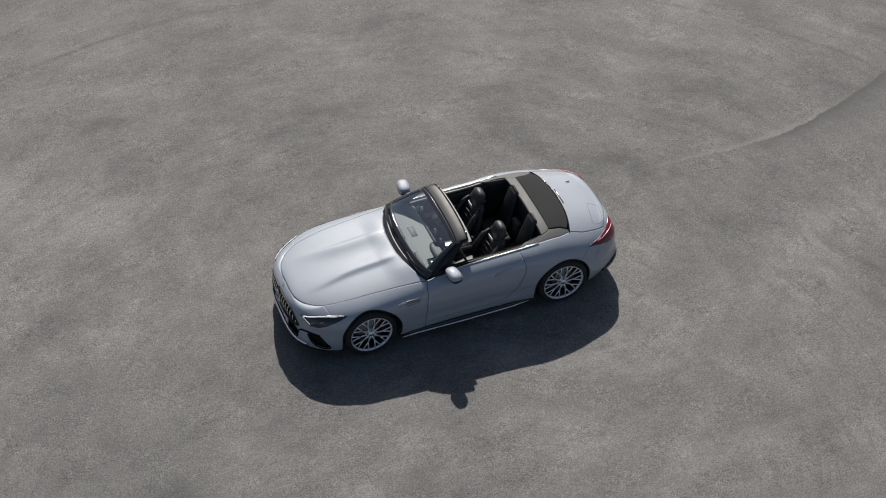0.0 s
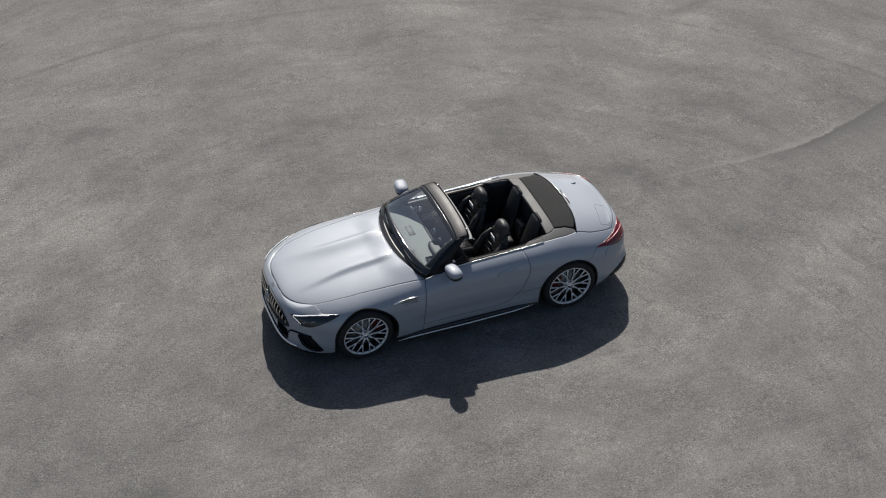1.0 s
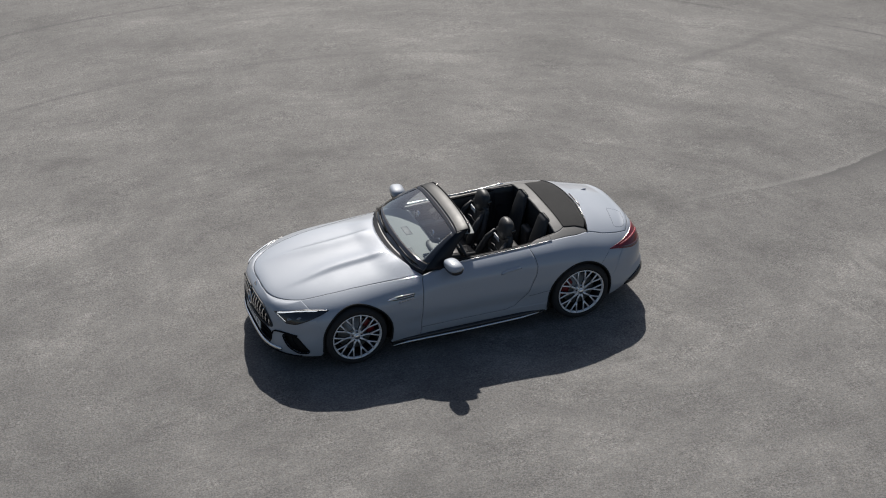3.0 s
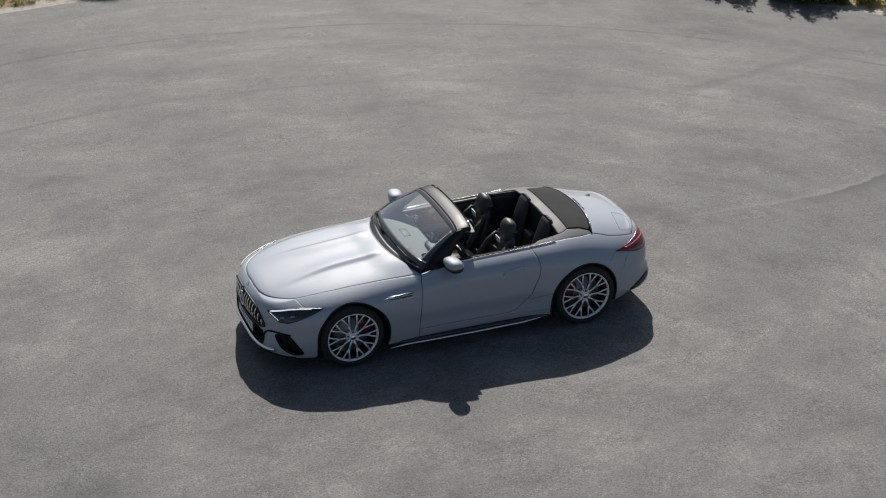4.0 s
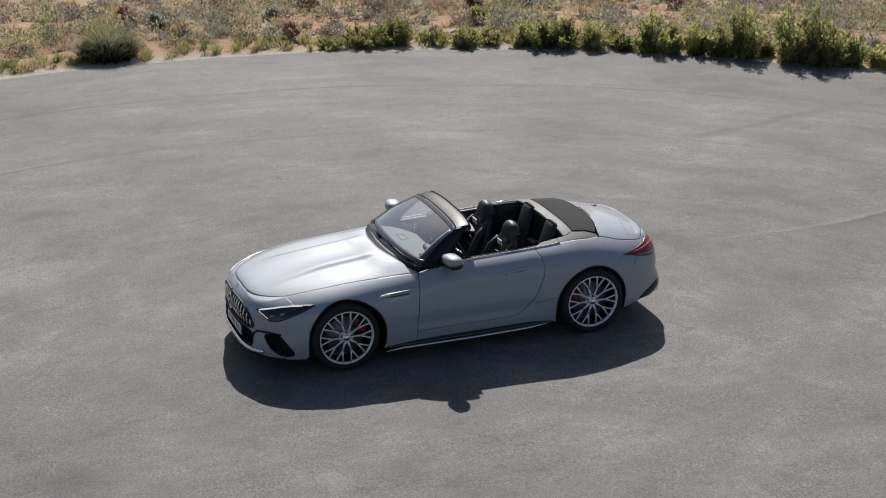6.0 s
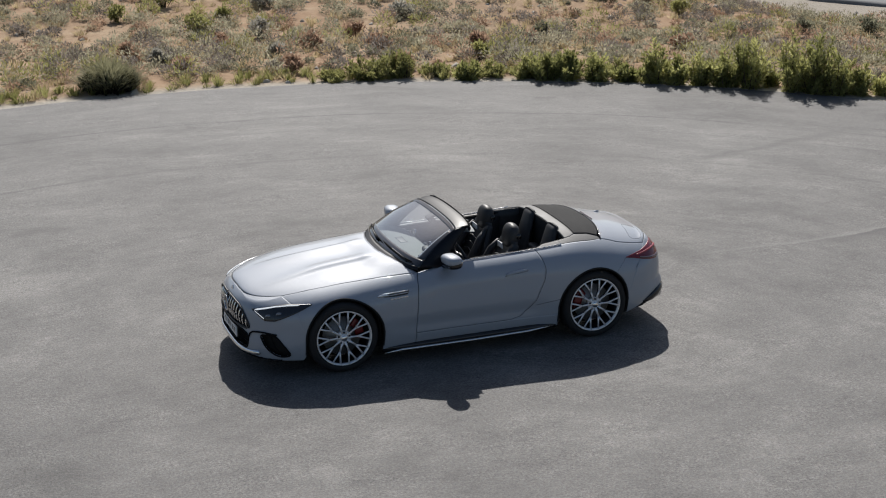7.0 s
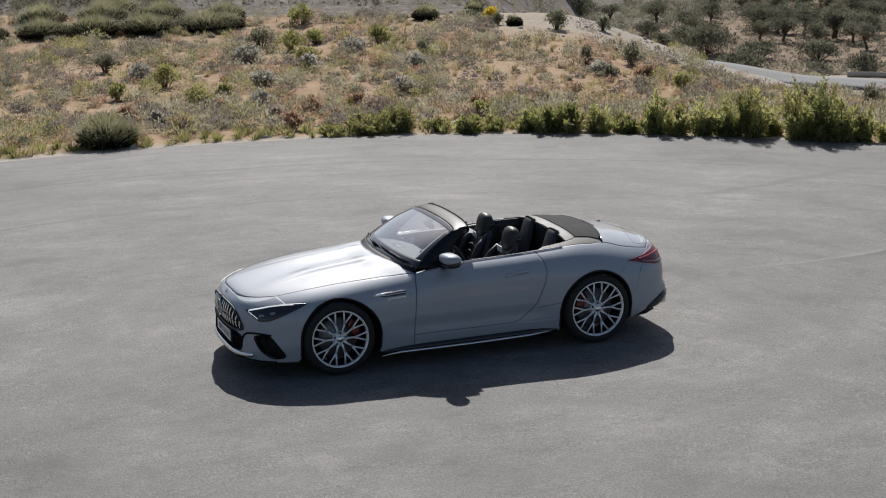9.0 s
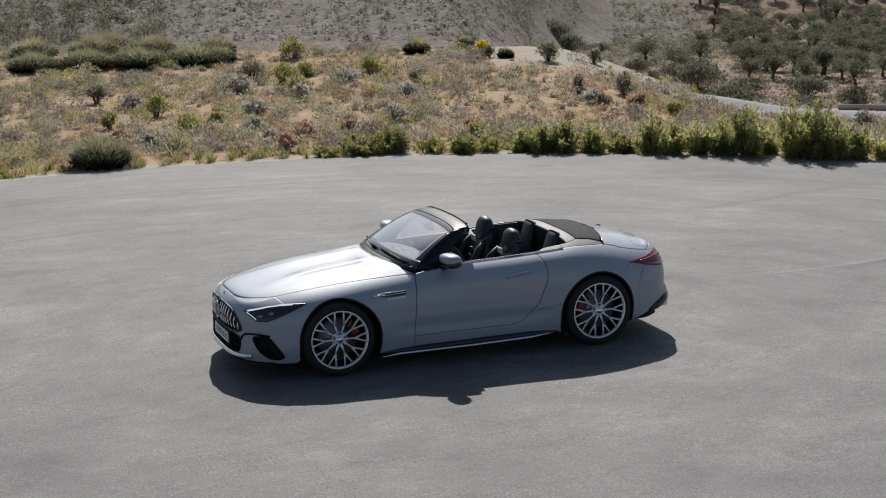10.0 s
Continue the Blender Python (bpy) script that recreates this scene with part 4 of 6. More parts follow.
def by_z(x, z):
    """(run, s) of the side at x and height z."""
    if z < MID:
        foot = foot_of(x)
        return run_of(x), max(0.0, 0.4 * (z - foot) / (MID - foot))
    e = min(1.0, (z - MID) / (crown_of(x) - MID)) ** (rise_of(x) / 2)
    return run_of(x), 0.4 + 0.6 * math.acos(1 - 2 * math.asin(e) / (math.pi / 2)) / math.pi


def skin_normal(p):
    """The outward direction of the body at a point on it."""
    x, y, z = p[0], abs(p[1]), p[2]
    high = (z - MID) / max(0.05, crown_of(x) - MID)
    xi, s = by_z(x, z) if high < 0.78 else by_y(x, y)
    h = 0.006
    n = (body(min(END_R, xi + h), s) - body(max(END_F, xi - h), s)).cross(body(xi, min(1.0, s + h)) - body(xi, max(0.0, s - h)))
    if n.length < 1e-9:
        return 0.0, 0.0, 0.0
    n.normalize()
    if n.dot(Vector((0.0 if abs(x) < 1.9 else x * 0.2, -y, z - 0.35))) < 0:
        n = -n
    return n.x, (n.y if p[1] < 0 else -n.y), n.z


def by_y(x, y):
    """(run, s) of the top at x and a distance y from the middle."""
    c = min(1.0, abs(y) / max(1e-6, half_width(x))) ** (side_of(x) / 2)
    return run_of(x), 0.4 + 0.6 * math.acos(1 - 2 * math.acos(c) / (math.pi / 2)) / math.pi


def outward(shape, middle=(0.0, 0.0, 0.35)):
    """Turns the faces so that they look away from the middle of the car."""
    verts, faces = shape
    total = 0.0
    for f in faces[::3]:
        a, b, c = (Vector(verts[i]) for i in f[:3])
        d = Vector(verts[f[2]]) - Vector((verts[f[2]][0] * 0.8, middle[1], middle[2]))
        total += (b - a).cross(c - a).dot(d)
    return (verts, faces) if total > 0 else (verts, [tuple(reversed(f)) for f in faces])


def whole(half):
    """A left half and its mirror image, welded along the middle."""
    verts, faces = join(half, mirrored(half))
    n = len(half[0])
    weld = {n + i: i for i, v in enumerate(half[0]) if abs(v[1]) < 1e-4}
    return verts, [tuple(weld.get(i, i) for i in f) for f in faces]


def resampled(points, n, where):
    """n points evenly along a line of parameters, by its length in space."""
    fine = []
    for a, b in zip(points, points[1:]):
        fine += [(a[0] + (b[0] - a[0]) * i / 8, a[1] + (b[1] - a[1]) * i / 8) for i in range(8)]
    fine.append(points[-1])
    space = [where(*p) for p in fine]
    run = [0.0]
    for a, b in zip(space, space[1:]):
        run.append(run[-1] + (b - a).length)
    out, k = [], 0
    for i in range(n):
        t = run[-1] * i / (n - 1)
        while k < len(run) - 2 and run[k + 1] < t:
            k += 1
        f = (t - run[k]) / max(1e-9, run[k + 1] - run[k])
        out.append((fine[k][0] + (fine[k + 1][0] - fine[k][0]) * f, fine[k][1] + (fine[k + 1][1] - fine[k][1]) * f))
    return out


def panel(low, right, high, left, nu, nv, where=body):
    """A sheet of the body between four lines: low and high run from left to right, left and right from low to high."""
    low, high = resampled(low, nu, where), resampled(high, nu, where)
    left, right = resampled(left, nv, where), resampled(right, nv, where)
    c00, c10, c01, c11 = low[0], low[-1], high[0], high[-1]

    def fn(a, b):
        i, j = round(a * (nu - 1)), round(b * (nv - 1))
        q = []
        for k in (0, 1):
            v = (1 - b) * low[i][k] + b * high[i][k] + (1 - a) * left[j][k] + a * right[j][k]
            v -= (1 - a) * (1 - b) * c00[k] + a * (1 - b) * c10[k] + (1 - a) * b * c01[k] + a * b * c11[k]
            q.append(v)
        return where(*q)
    return outward(grid(nu, nv, fn))


def meet(points, centre, angle):
    """Where the ray from centre at that angle first leaves the line of points, in the plane of (run, s)."""
    c, e = math.cos(angle), math.sin(angle)
    best = None
    for (x0, y0), (x1, y1) in zip(points, points[1:]):
        ax, ay, dx, dy = x0 - centre[0], y0 - centre[1], x1 - x0, y1 - y0
        det = c * -dy + e * dx
        if abs(det) < 1e-12:
            continue
        far, t = (-ax * dy + ay * dx) / det, (c * ay - e * ax) / det
        if far > 0 and -1e-9 <= t <= 1 + 1e-9 and (best is None or far < best[0]):
            best = (far, (x0 + dx * t, y0 + dy * t))
    return best[1] if best else None


def round_panel(inner, outer, centre, corners, n, nv):
    """A sheet of the body between a wheel arch and the lines round it, ruled by rays from the wheel. Both lines start and end together."""
    turn = lambda p: math.atan2(p[1] - centre[1], p[0] - centre[0])
    a0, a1 = turn(inner[0]), turn(inner[-1])
    lift = lambda a: a + 2 * math.pi if a < -math.pi / 2 - 0.3 else a
    a0, a1 = lift(a0), lift(a1)
    angles = sorted({a0 + (a1 - a0) * i / (n - 1) for i in range(1, n - 1)} | {lift(turn(p)) for p in corners}, reverse=a0 > a1)
    fine_in, fine_out = resampled(inner, 200, body), []
    for a, b in zip(outer, outer[1:]):
        fine_out += [(a[0] + (b[0] - a[0]) * k / 6, a[1] + (b[1] - a[1]) * k / 6) for k in range(6)]
    fine_out.append(outer[-1])
    rows = [(inner[0], outer[0])]
    for a in angles:
        p, q = meet(fine_in, centre, a), meet(fine_out, centre, a)
        if p and q:
            rows.append((p, q))
    rows.append((inner[-1], outer[-1]))
    m = len(rows)
    return outward(grid(m, nv, lambda a, b: body(*(u + (v - u) * b for u, v in zip(*rows[round(a * (m - 1))])))))


def line_on(points, n, off=0.0, where=body):
    return [tuple(where(*p, off)) for p in resampled(points, n, where)]


def arch(x, a0, a1, n=26, r=0.395):
    """Wheel arch: side points from angle a0 to a1 (0 is to the rear, 90 up); below the hub it runs almost straight down."""
    out = []
    for i in range(n):
        a = radians(a0 + (a1 - a0) * i / (n - 1))
        wide = r + (-0.014 if math.cos(a) * x > 0 else 0.020) * abs(math.cos(a)) ** 2      # the end of the car lies closer to the tyre
        dx, dz = wide * math.cos(a), r * math.sin(a)
        if dz < 0:
            dx = math.copysign(wide - 0.12 * dz * dz, dx)
        out.append(by_z(x + dx, 0.36 + dz))
    return out


car = new("car")
tagged(car, "light grey convertible sports car, top down, parked on asphalt", "car")
BOTH = (("", lambda s: s), ("", mirrored))


def pair(name, shape, material, label="", parent=car, **more):
    """A part on the left side and its mirror image on the right."""
    return [part(name, turn(shape), material, parent, label, **more) for _, turn in BOTH]


# lines between the panels, as (run, s)
def hood_nose(y):
    return -2.185 + 0.30 * (abs(y) / 0.60) ** 3.6


NOSE = [by_y(hood_nose(y), y) for y in [0.60 - 0.03 * i for i in range(20)] + [0.004]]              # from the corner to the middle
NOSE[-1] = (run_of(-2.185), 1.0)
HOOD_SIDE = [by_y(x, y) for x, y in ((-1.885, 0.600), (-1.6, 0.660), (-1.3, 0.692), (-0.95, 0.720), (-0.70, 0.740), (-0.53, 0.762))]
SEAM_F = [arch(-AXLE, 167, 90, 2)[0], by_z(-1.75, 0.52), by_z(-1.78, 0.62), by_z(-1.81, 0.70), HOOD_SIDE[0]]
DOOR_F = [by_z(-0.60, 0.17), by_z(-0.60, 0.31), by_z(-0.59, 0.5), by_z(-0.575, 0.7), by_z(-0.555, 0.84), HOOD_SIDE[-1]]
BELT = [HOOD_SIDE[-1]] + [by_y(x, y) for x, y in ((-0.3, 0.735), (0.0, 0.720), (0.4, 0.714), (0.757, 0.714))]
DOOR_R = [by_z(0.42, 0.315), by_z(0.53, 0.345), by_z(0.63, 0.43), by_z(0.72, 0.56), by_z(0.785, 0.70), by_z(0.803, 0.80), by_z(0.79, 0.88), by_y(0.757, 0.714)]
BELT_R = [by_y(x, y) for x, y in ((0.757, 0.714), (1.05, 0.712), (1.35, 0.695), (1.52, 0.650), (1.60, 0.655), (1.70, 0.665), (1.9, 0.640), (2.04, 0.600))]
SEAM_R = [arch(AXLE, 13, 90, 2)[0], by_z(1.80, 0.60), by_z(1.88, 0.72), by_z(1.97, 0.80), BELT_R[-1]]
TAIL_LINE = [by_y(2.225 - 0.185 * (y / 0.60) ** 2.2, y) for y in [0.60 - 0.03 * i for i in range(20)]]
TAIL_LINE[0] = BELT_R[-1]
TAIL_LINE.append((run_of(2.225), 1.0))

# hood
half = panel(HOOD_SIDE, [HOOD_SIDE[-1]] + [by_y(-0.53 - 0.22 * (1 - (y / 0.762) ** 2.4), y) for y in (0.66, 0.5, 0.35, 0.2, 0.1)] + [(run_of(-0.75), 1.0)],
             [NOSE[-1], (run_of(-1.4), 1.0), (run_of(-0.75), 1.0)], NOSE, 60, 46)
part("hood", whole(half), M_PAINT, car, thick=0.012)
# nose and front bumper
bumper_low = [(END_F, 0.0), by_z(-2.2, 0.0), by_z(-2.0, 0.0), by_z(-1.752, 0.0)]
bumper_right = [by_z(-1.752, 0.0)] + arch(-AXLE, 205, 167, 9) + SEAM_F[1:]
bumper_high = [(END_F, 1.0), NOSE[-1]] + list(reversed(NOSE[:-1]))
half = panel(bumper_low, bumper_right, bumper_high, [(END_F, 0.0), (END_F, 0.4), (END_F, 1.0)], 90, 60)


def cut(shape, test):
    """Takes the faces away whose middle is within an opening."""
    verts, faces = shape
    keep = [f for f in faces if not test(*(sum(verts[i][k] for i in f) / len(f) for k in range(3)))]
    return verts, keep


def within(y, z, outline):
    inside = False
    for (a, b), (c, d) in zip(outline, outline[1:] + outline[:1]):
        if (b > z) != (d > z) and y < (c - a) * (z - b) / (d - b) + a:
            inside = not inside
    return inside


GRILLE = [(0.0, 0.655), (0.20, 0.65), (0.33, 0.632), (0.40, 0.605), (0.475, 0.55), (0.52, 0.49), (0.525, 0.452), (0.48, 0.434), (0.30, 0.43), (0.0, 0.43)]
LOWER = [(0.0, 0.40), (0.42, 0.405), (0.50, 0.385), (0.535, 0.35), (0.53, 0.29), (0.50, 0.245), (0.25, 0.225), (0.0, 0.222)]
SCOOP = [(0.655, 0.408), (0.72, 0.420), (0.775, 0.422), (0.815, 0.37), (0.848, 0.29), (0.850, 0.215), (0.79, 0.203), (0.740, 0.27), (0.695, 0.345)]


def softened(outline):
    """Cuts the corners of a closed outline twice."""
    for _ in range(2):
        outline = [q for a, b in zip(outline, outline[1:] + outline[:1]) for q in ((0.75 * a[0] + 0.25 * b[0], 0.75 * a[1] + 0.25 * b[1]), (0.25 * a[0] + 0.75 * b[0], 0.25 * a[1] + 0.75 * b[1]))]
    return outline


SCOOP = softened(SCOOP)
half = cut(half, lambda x, y, z: x < -1.8 and any(within(-y, z, o) for o in (GRILLE, LOWER, SCOOP)))
bumper = part("front_bumper", whole(half), M_PAINT, car, thick=0.014, normal=skin_normal)


def face_at(y, z, off=0.0):
    """The point of the front end that stands over (y, z), seen from ahead, on the left half."""
    lo, hi = END_F, run_of(-1.5)
    for _ in range(34):
        m = (lo + hi) / 2
        q = body(m, by_z(long_of(m), min(z, crown_of(long_of(m)) - 1e-4))[1])
        if z < crown_of(long_of(m)) and -q.y >= y:
            hi = m
        else:
            lo = m
    xi = (lo + hi) / 2
    return body(xi, by_z(long_of(xi), z)[1], off)


def rim_of(outline, off, depth, n=8):
    """A closed loop of points along an opening of the front end, on the left."""
    pts = []
    for (a, b), (c, d) in zip(outline, outline[1:]):
        pts += [(a + (c - a) * i / n, b + (d - b) * i / n) for i in range(n)]
    pts.append(outline[-1])
    return [face_at(max(0.002, y), z, off) + Vector((depth, 0, 0)) for y, z in pts]


def both_sides(points):
    return [Vector((p[0], -p[1], p[2])) for p in reversed(points)] + list(points)


# dark bodies behind the openings
part("grille_backing", grid(24, 8, lambda a, b: Vector((face_at(0.54 * abs(2 * a - 1), 0.42 + 0.245 * b).x + 0.07, 0.54 * (2 * a - 1), 0.42 + 0.245 * b))), M_LINER, bumper)
part("intake_backing", grid(24, 6, lambda a, b: Vector((face_at(0.62 * abs(2 * a - 1), 0.20 + 0.22 * b).x + 0.09, 0.62 * (2 * a - 1), 0.20 + 0.22 * b))), M_LINER, bumper)
pair("scoop_backing", grid(8, 6, lambda a, b: Vector((face_at(0.60 + 0.26 * a, 0.19 + 0.25 * b).x + 0.06, -0.60 - 0.26 * a + 0.03, 0.19 + 0.25 * b))), M_LINER, parent=bumper)
part("undertray", grid(24, 4, lambda a, b: Vector((face_at(max(0.002, 0.8 * abs(2 * a - 1)), 0.18).x * (1 - b) - 1.80 * b, 0.8 * (2 * a - 1), 0.172))), M_LINER, bumper, thick=0.006)
# grille: frame, slats, round badge
ring = both_sides(rim_of(GRILLE, 0.004, 0.0))
part("grille_frame", tube(ring + [ring[0]], 0.011, 8), M_PLASTIC, bumper)
for i in range(17):
    y = -0.48 + 0.06 * i
    if abs(y) < 0.05:
        continue
    hi = 0.648 - 0.50 * max(0.0, abs(y) - 0.27)
    pts = []
    for k in range(9):
        t = k / 8
        z = 0.440 + (hi - 0.440) * t
        p = face_at(abs(y), z)
        pts.append((p.x + 0.012 - 0.018 * math.sin(math.pi * t), math.copysign(abs(p.y), y), z))
    part("slat", tube(pts, 0.0085, 6), M_CHROME, bumper, "chrome grille slat")
badge = lathe([(0.0, 0.012), (0.070, 0.012), (0.076, 0.006), (0.076, -0.01)], 28)
part("badge", moved(badge, Matrix.Translation((-2.285, 0, 0.55)) @ Matrix.Rotation(radians(90), 4, "Z")), M_BLACK, bumper, "round dark badge with a bright rim")
part("badge_rim", tube([(-2.297, 0.078 * math.cos(a), 0.55 + 0.078 * math.sin(a)) for a in [2 * math.pi * i / 32 for i in range(33)]], 0.006, 6, up=(1, 0, 0)), M_CHROME, bumper)
# small round emblem on the nose
emb = body(run_of(-2.225), 0.995)
part("emblem", moved(lathe([(0.0, 0.004), (0.024, 0.004), (0.028, 0.0)], 20), Matrix.Translation((emb.x, 0, emb.z + 0.002)) @ Matrix.Rotation(radians(-62), 4, "Y") @ Matrix.Rotation(radians(90), 4, "X")), M_CHROME, bumper)
# number plate
plate = part("number_plate", rounded(0.012, 0.52, 0.11, 0.004, Matrix.Translation((-2.262, 0, 0.322))), M_PLATE, bumper, "white number plate with dark bars")
part("plate_holder", rounded(0.02, 0.54, 0.13, 0.006, Matrix.Translation((-2.248, 0, 0.322))), M_PLASTIC, bumper)
for y, w in ((-0.20, 0.022), (-0.16, 0.022), (-0.10, 0.03), (-0.03, 0.022), (0.02, 0.022), (0.07, 0.03), (0.13, 0.022), (0.18, 0.022)):
    part("printed_bar", rounded(0.004, w * 0.7, 0.050, 0.001, Matrix.Translation((-2.2685, y, 0.322))), M_BAR, plate)
# lower intake frame and bright splitter
ring = both_sides(rim_of(LOWER, 0.003, 0.0))
part("intake_frame", tube(ring + [ring[0]], 0.008, 8), M_MATT, bumper)
for k in range(2):
    part("intake_bar", tube(both_sides([face_at(max(0.002, 0.5 * i / 8), 0.295 + 0.05 * k) + Vector((0.03, 0, 0)) for i in range(9)]), 0.007, 6), M_MATT, bumper)
split = both_sides([face_at(max(0.002, y), z, 0.012) for y, z in ((0.0, 0.200), (0.15, 0.200), (0.3, 0.201), (0.42, 0.204), (0.52, 0.209), (0.60, 0.217), (0.66, 0.232))])
part("splitter", tube(split, 0.016, 12, flat=1.5), M_CHROME, bumper, "bright metal splitter strip")
part("lip", tube(both_sides([face_at(max(0.002, y), 0.176, 0.012) for y in [0.8 * i / 16 for i in range(17)]]), 0.009, 8, flat=0.45), M_MATT, bumper, "black front lip")
for shape in (SCOOP,):
    loop = rim_of(shape + [shape[0]], 0.002, 0.0, 2)
    pair("scoop_frame", tube(loop, 0.008, 8), M_MATT, parent=bumper)
    q = [face_at(0.735 + 0.022 * i, 0.405 - 0.055 * i) + Vector((0.02, 0, 0)) for i in range(4)]
    pair("scoop_blade", tube(q, 0.008, 6), M_MATT, parent=bumper)
pair("scoop_trim", tube([face_at(y, z, 0.008) for y, z in ((0.540, 0.365), (0.548, 0.398), (0.575, 0.422), (0.63, 0.434), (0.70, 0.438), (0.785, 0.430))], 0.012, 8, flat=0.7), M_MATT, parent=bumper)

# fenders, doors, rear quarters, sills
fender_low = arch(-AXLE, 167, -27, 60)
fender_out = SEAM_F + HOOD_SIDE[1:] + list(reversed(DOOR_F[1:-1])) + [by_z(-0.60, 0.0), by_z(-0.80, 0.0), fender_low[-1]]
fenders = pair("front_fender", round_panel(fender_low, fender_out, by_z(-AXLE, 0.46), [HOOD_SIDE[0], HOOD_SIDE[-1], by_z(-0.60, 0.0)], 90, 36), M_PAINT, thick=0.014, normal=skin_normal)
door_low = [by_z(-0.60, 0.312), by_z(0.0, 0.312), by_z(0.42, 0.315)]
doors = pair("door", panel(door_low, DOOR_R, BELT, DOOR_F[1:], 60, 44), M_PAINT, thick=0.016)
quarter_low = arch(AXLE, 187, 13, 60)
quarter_out = [quarter_low[0], by_z(0.7, 0.312)] + DOOR_R + BELT_R[1:] + list(reversed(SEAM_R[:-1]))
quarters = pair("rear_quarter", round_panel(quarter_low, quarter_out, by_z(AXLE, 0.46), [DOOR_R[0], DOOR_R[-1], BELT_R[-1]], 90, 40), M_PAINT, thick=0.014, normal=skin_normal)
sill = panel([by_z(-0.60, 0.0), by_z(0.94, 0.0)], [by_z(0.94, 0.0), arch(AXLE, 187, 90, 2)[0]], [by_z(-0.60, 0.312), by_z(0.42, 0.315), by_z(0.90, 0.31), arch(AXLE, 187, 90, 2)[0]], [by_z(-0.60, 0.0), by_z(-0.60, 0.312)], 50, 12)
sills = pair("sill", sill, M_PAINT, thick=0.014)
# rear bumper and boot lid
rear_left = [by_z(1.752, 0.0)] + list(reversed(arch(AXLE, 13, -25, 9))) + SEAM_R[1:]
half = panel([by_z(1.752, 0.0), by_z(2.0, 0.0), by_z(2.2, 0.0), (END_R, 0.0)], [(END_R, 0.0), (END_R, 0.4), (END_R, 1.0)], TAIL_LINE + [(END_R, 1.0)], rear_left, 90, 50)
rear_bumper = part("rear_bumper", whole(half), M_PAINT, car, thick=0.014, normal=skin_normal)


def lid_front(y):
    return 1.625 - 0.105 * (abs(y) / 0.65) ** 2.4


FABRIC_REAR = [by_y(lid_front(y), y) for y in [0.65 - 0.05 * i for i in range(13)]] + [(run_of(1.625), 1.0)]
half = panel(BELT_R[3:], TAIL_LINE, [(run_of(1.625), 1.0), (run_of(1.9), 1.0), (run_of(2.225), 1.0)], [BELT_R[3]] + FABRIC_REAR[1:], 44, 40)
boot = part("boot_lid", whole(half), M_PAINT, car, thick=0.014)

# deck behind the seats: grey side trims, a front strip, and the folded top under its fabric cover
half = panel([by_y(1.265, 0.555), by_y(1.4, 0.56), by_y(1.505, 0.60)], [by_y(1.505, 0.60)] + [by_y(lid_front(y) - 0.012, y) for y in (0.5, 0.4, 0.3, 0.2, 0.1)] + [(run_of(1.612), 1.0)],
             [(run_of(1.265), 1.0), (run_of(1.612), 1.0)], [by_y(1.265, 0.555), by_y(1.265, 0.3), (run_of(1.265), 1.0)], 24, 30, lambda xi, s, off=0.0: body(xi, s, off) + Vector((0, 0, 0.006)))
part("top_cover", whole(half), M_FABRIC, car, "black fabric cover over the folded soft top", thick=0.02)
half = panel(BELT_R[:4], [BELT_R[3], by_y(1.505, 0.60)], [by_y(0.86, 0.655), by_y(1.05, 0.640), by_y(1.20, 0.600), by_y(1.265, 0.555), by_y(1.4, 0.56), by_y(1.505, 0.60)],
             [BELT_R[0], by_y(0.86, 0.655)], 30, 10)
pair("deck_side", half, M_DECK, "satin grey trim beside the folded top", thick=0.02)
half = panel([by_y(1.13, 0.62), by_y(1.20, 0.60), by_y(1.265, 0.555)], [by_y(1.265, 0.555), by_y(1.265, 0.3), (run_of(1.265), 1.0)], [(run_of(1.15), 1.0), (run_of(1.265), 1.0)],
             [by_y(1.13, 0.62), by_y(1.14, 0.3), (run_of(1.15), 1.0)], 10, 30)
part("deck_front", whole(half), M_DECK, car, "satin grey strip behind the rear seats", thick=0.02)

# gaps between the panels
for name, pts in (("hood gap", NOSE + [NOSE[-1]]), ("hood side", HOOD_SIDE), ("door front", DOOR_F), ("door rear", DOOR_R), ("door low", door_low), ("boot side", BELT_R[3:]), ("boot rear", TAIL_LINE),
                  ("rear seam", [by_z(1.60, 0.690), by_z(1.67, 0.750), by_z(1.735, 0.797)]), ("deck", [by_y(1.05, 0.71), by_y(1.05, 0.642)]), ("sill end", [by_z(0.69, 0.44), by_z(0.95, 0.475)])):
    pair("shut_line", tube(line_on(pts, 40, 0.0), 0.0012 if name == "rear seam" else 0.0019, 5), M_SEAM, parent=car)
half = [tuple(body(*by_y(lid_front(y), y), 0.002)) for y in [0.65 - 0.05 * i for i in range(13)]]
pair("cover_seal", tube(half + [tuple(body(run_of(1.625), 1.0, 0.002))], 0.009, 6), M_BLACK)
# lower skirts: black with a bright edge
skirt = [(-0.93, 0.150), (-0.75, 0.168), (0.0, 0.170), (0.6, 0.180), (0.90, 0.205)]
pair("side_skirt", grid(24, 5, lambda a, b: Vector((-0.94 + 1.86 * a, -(0.885 + 0.035 * math.sin(math.pi * min(1, b * 0.9)) - 0.02 * (abs(2 * a - 1) ** 6)), 0.135 + 0.075 * b + 0.015 * a))), M_BLACK, thick=0.03)
pair("skirt_trim", tube([(x, -0.925 + 0.012 * abs(x) ** 3, z - 0.010) for x, z in skirt], [0.005, 0.013, 0.013, 0.013, 0.004], 8), M_CHROME, "bright strip along the skirt")
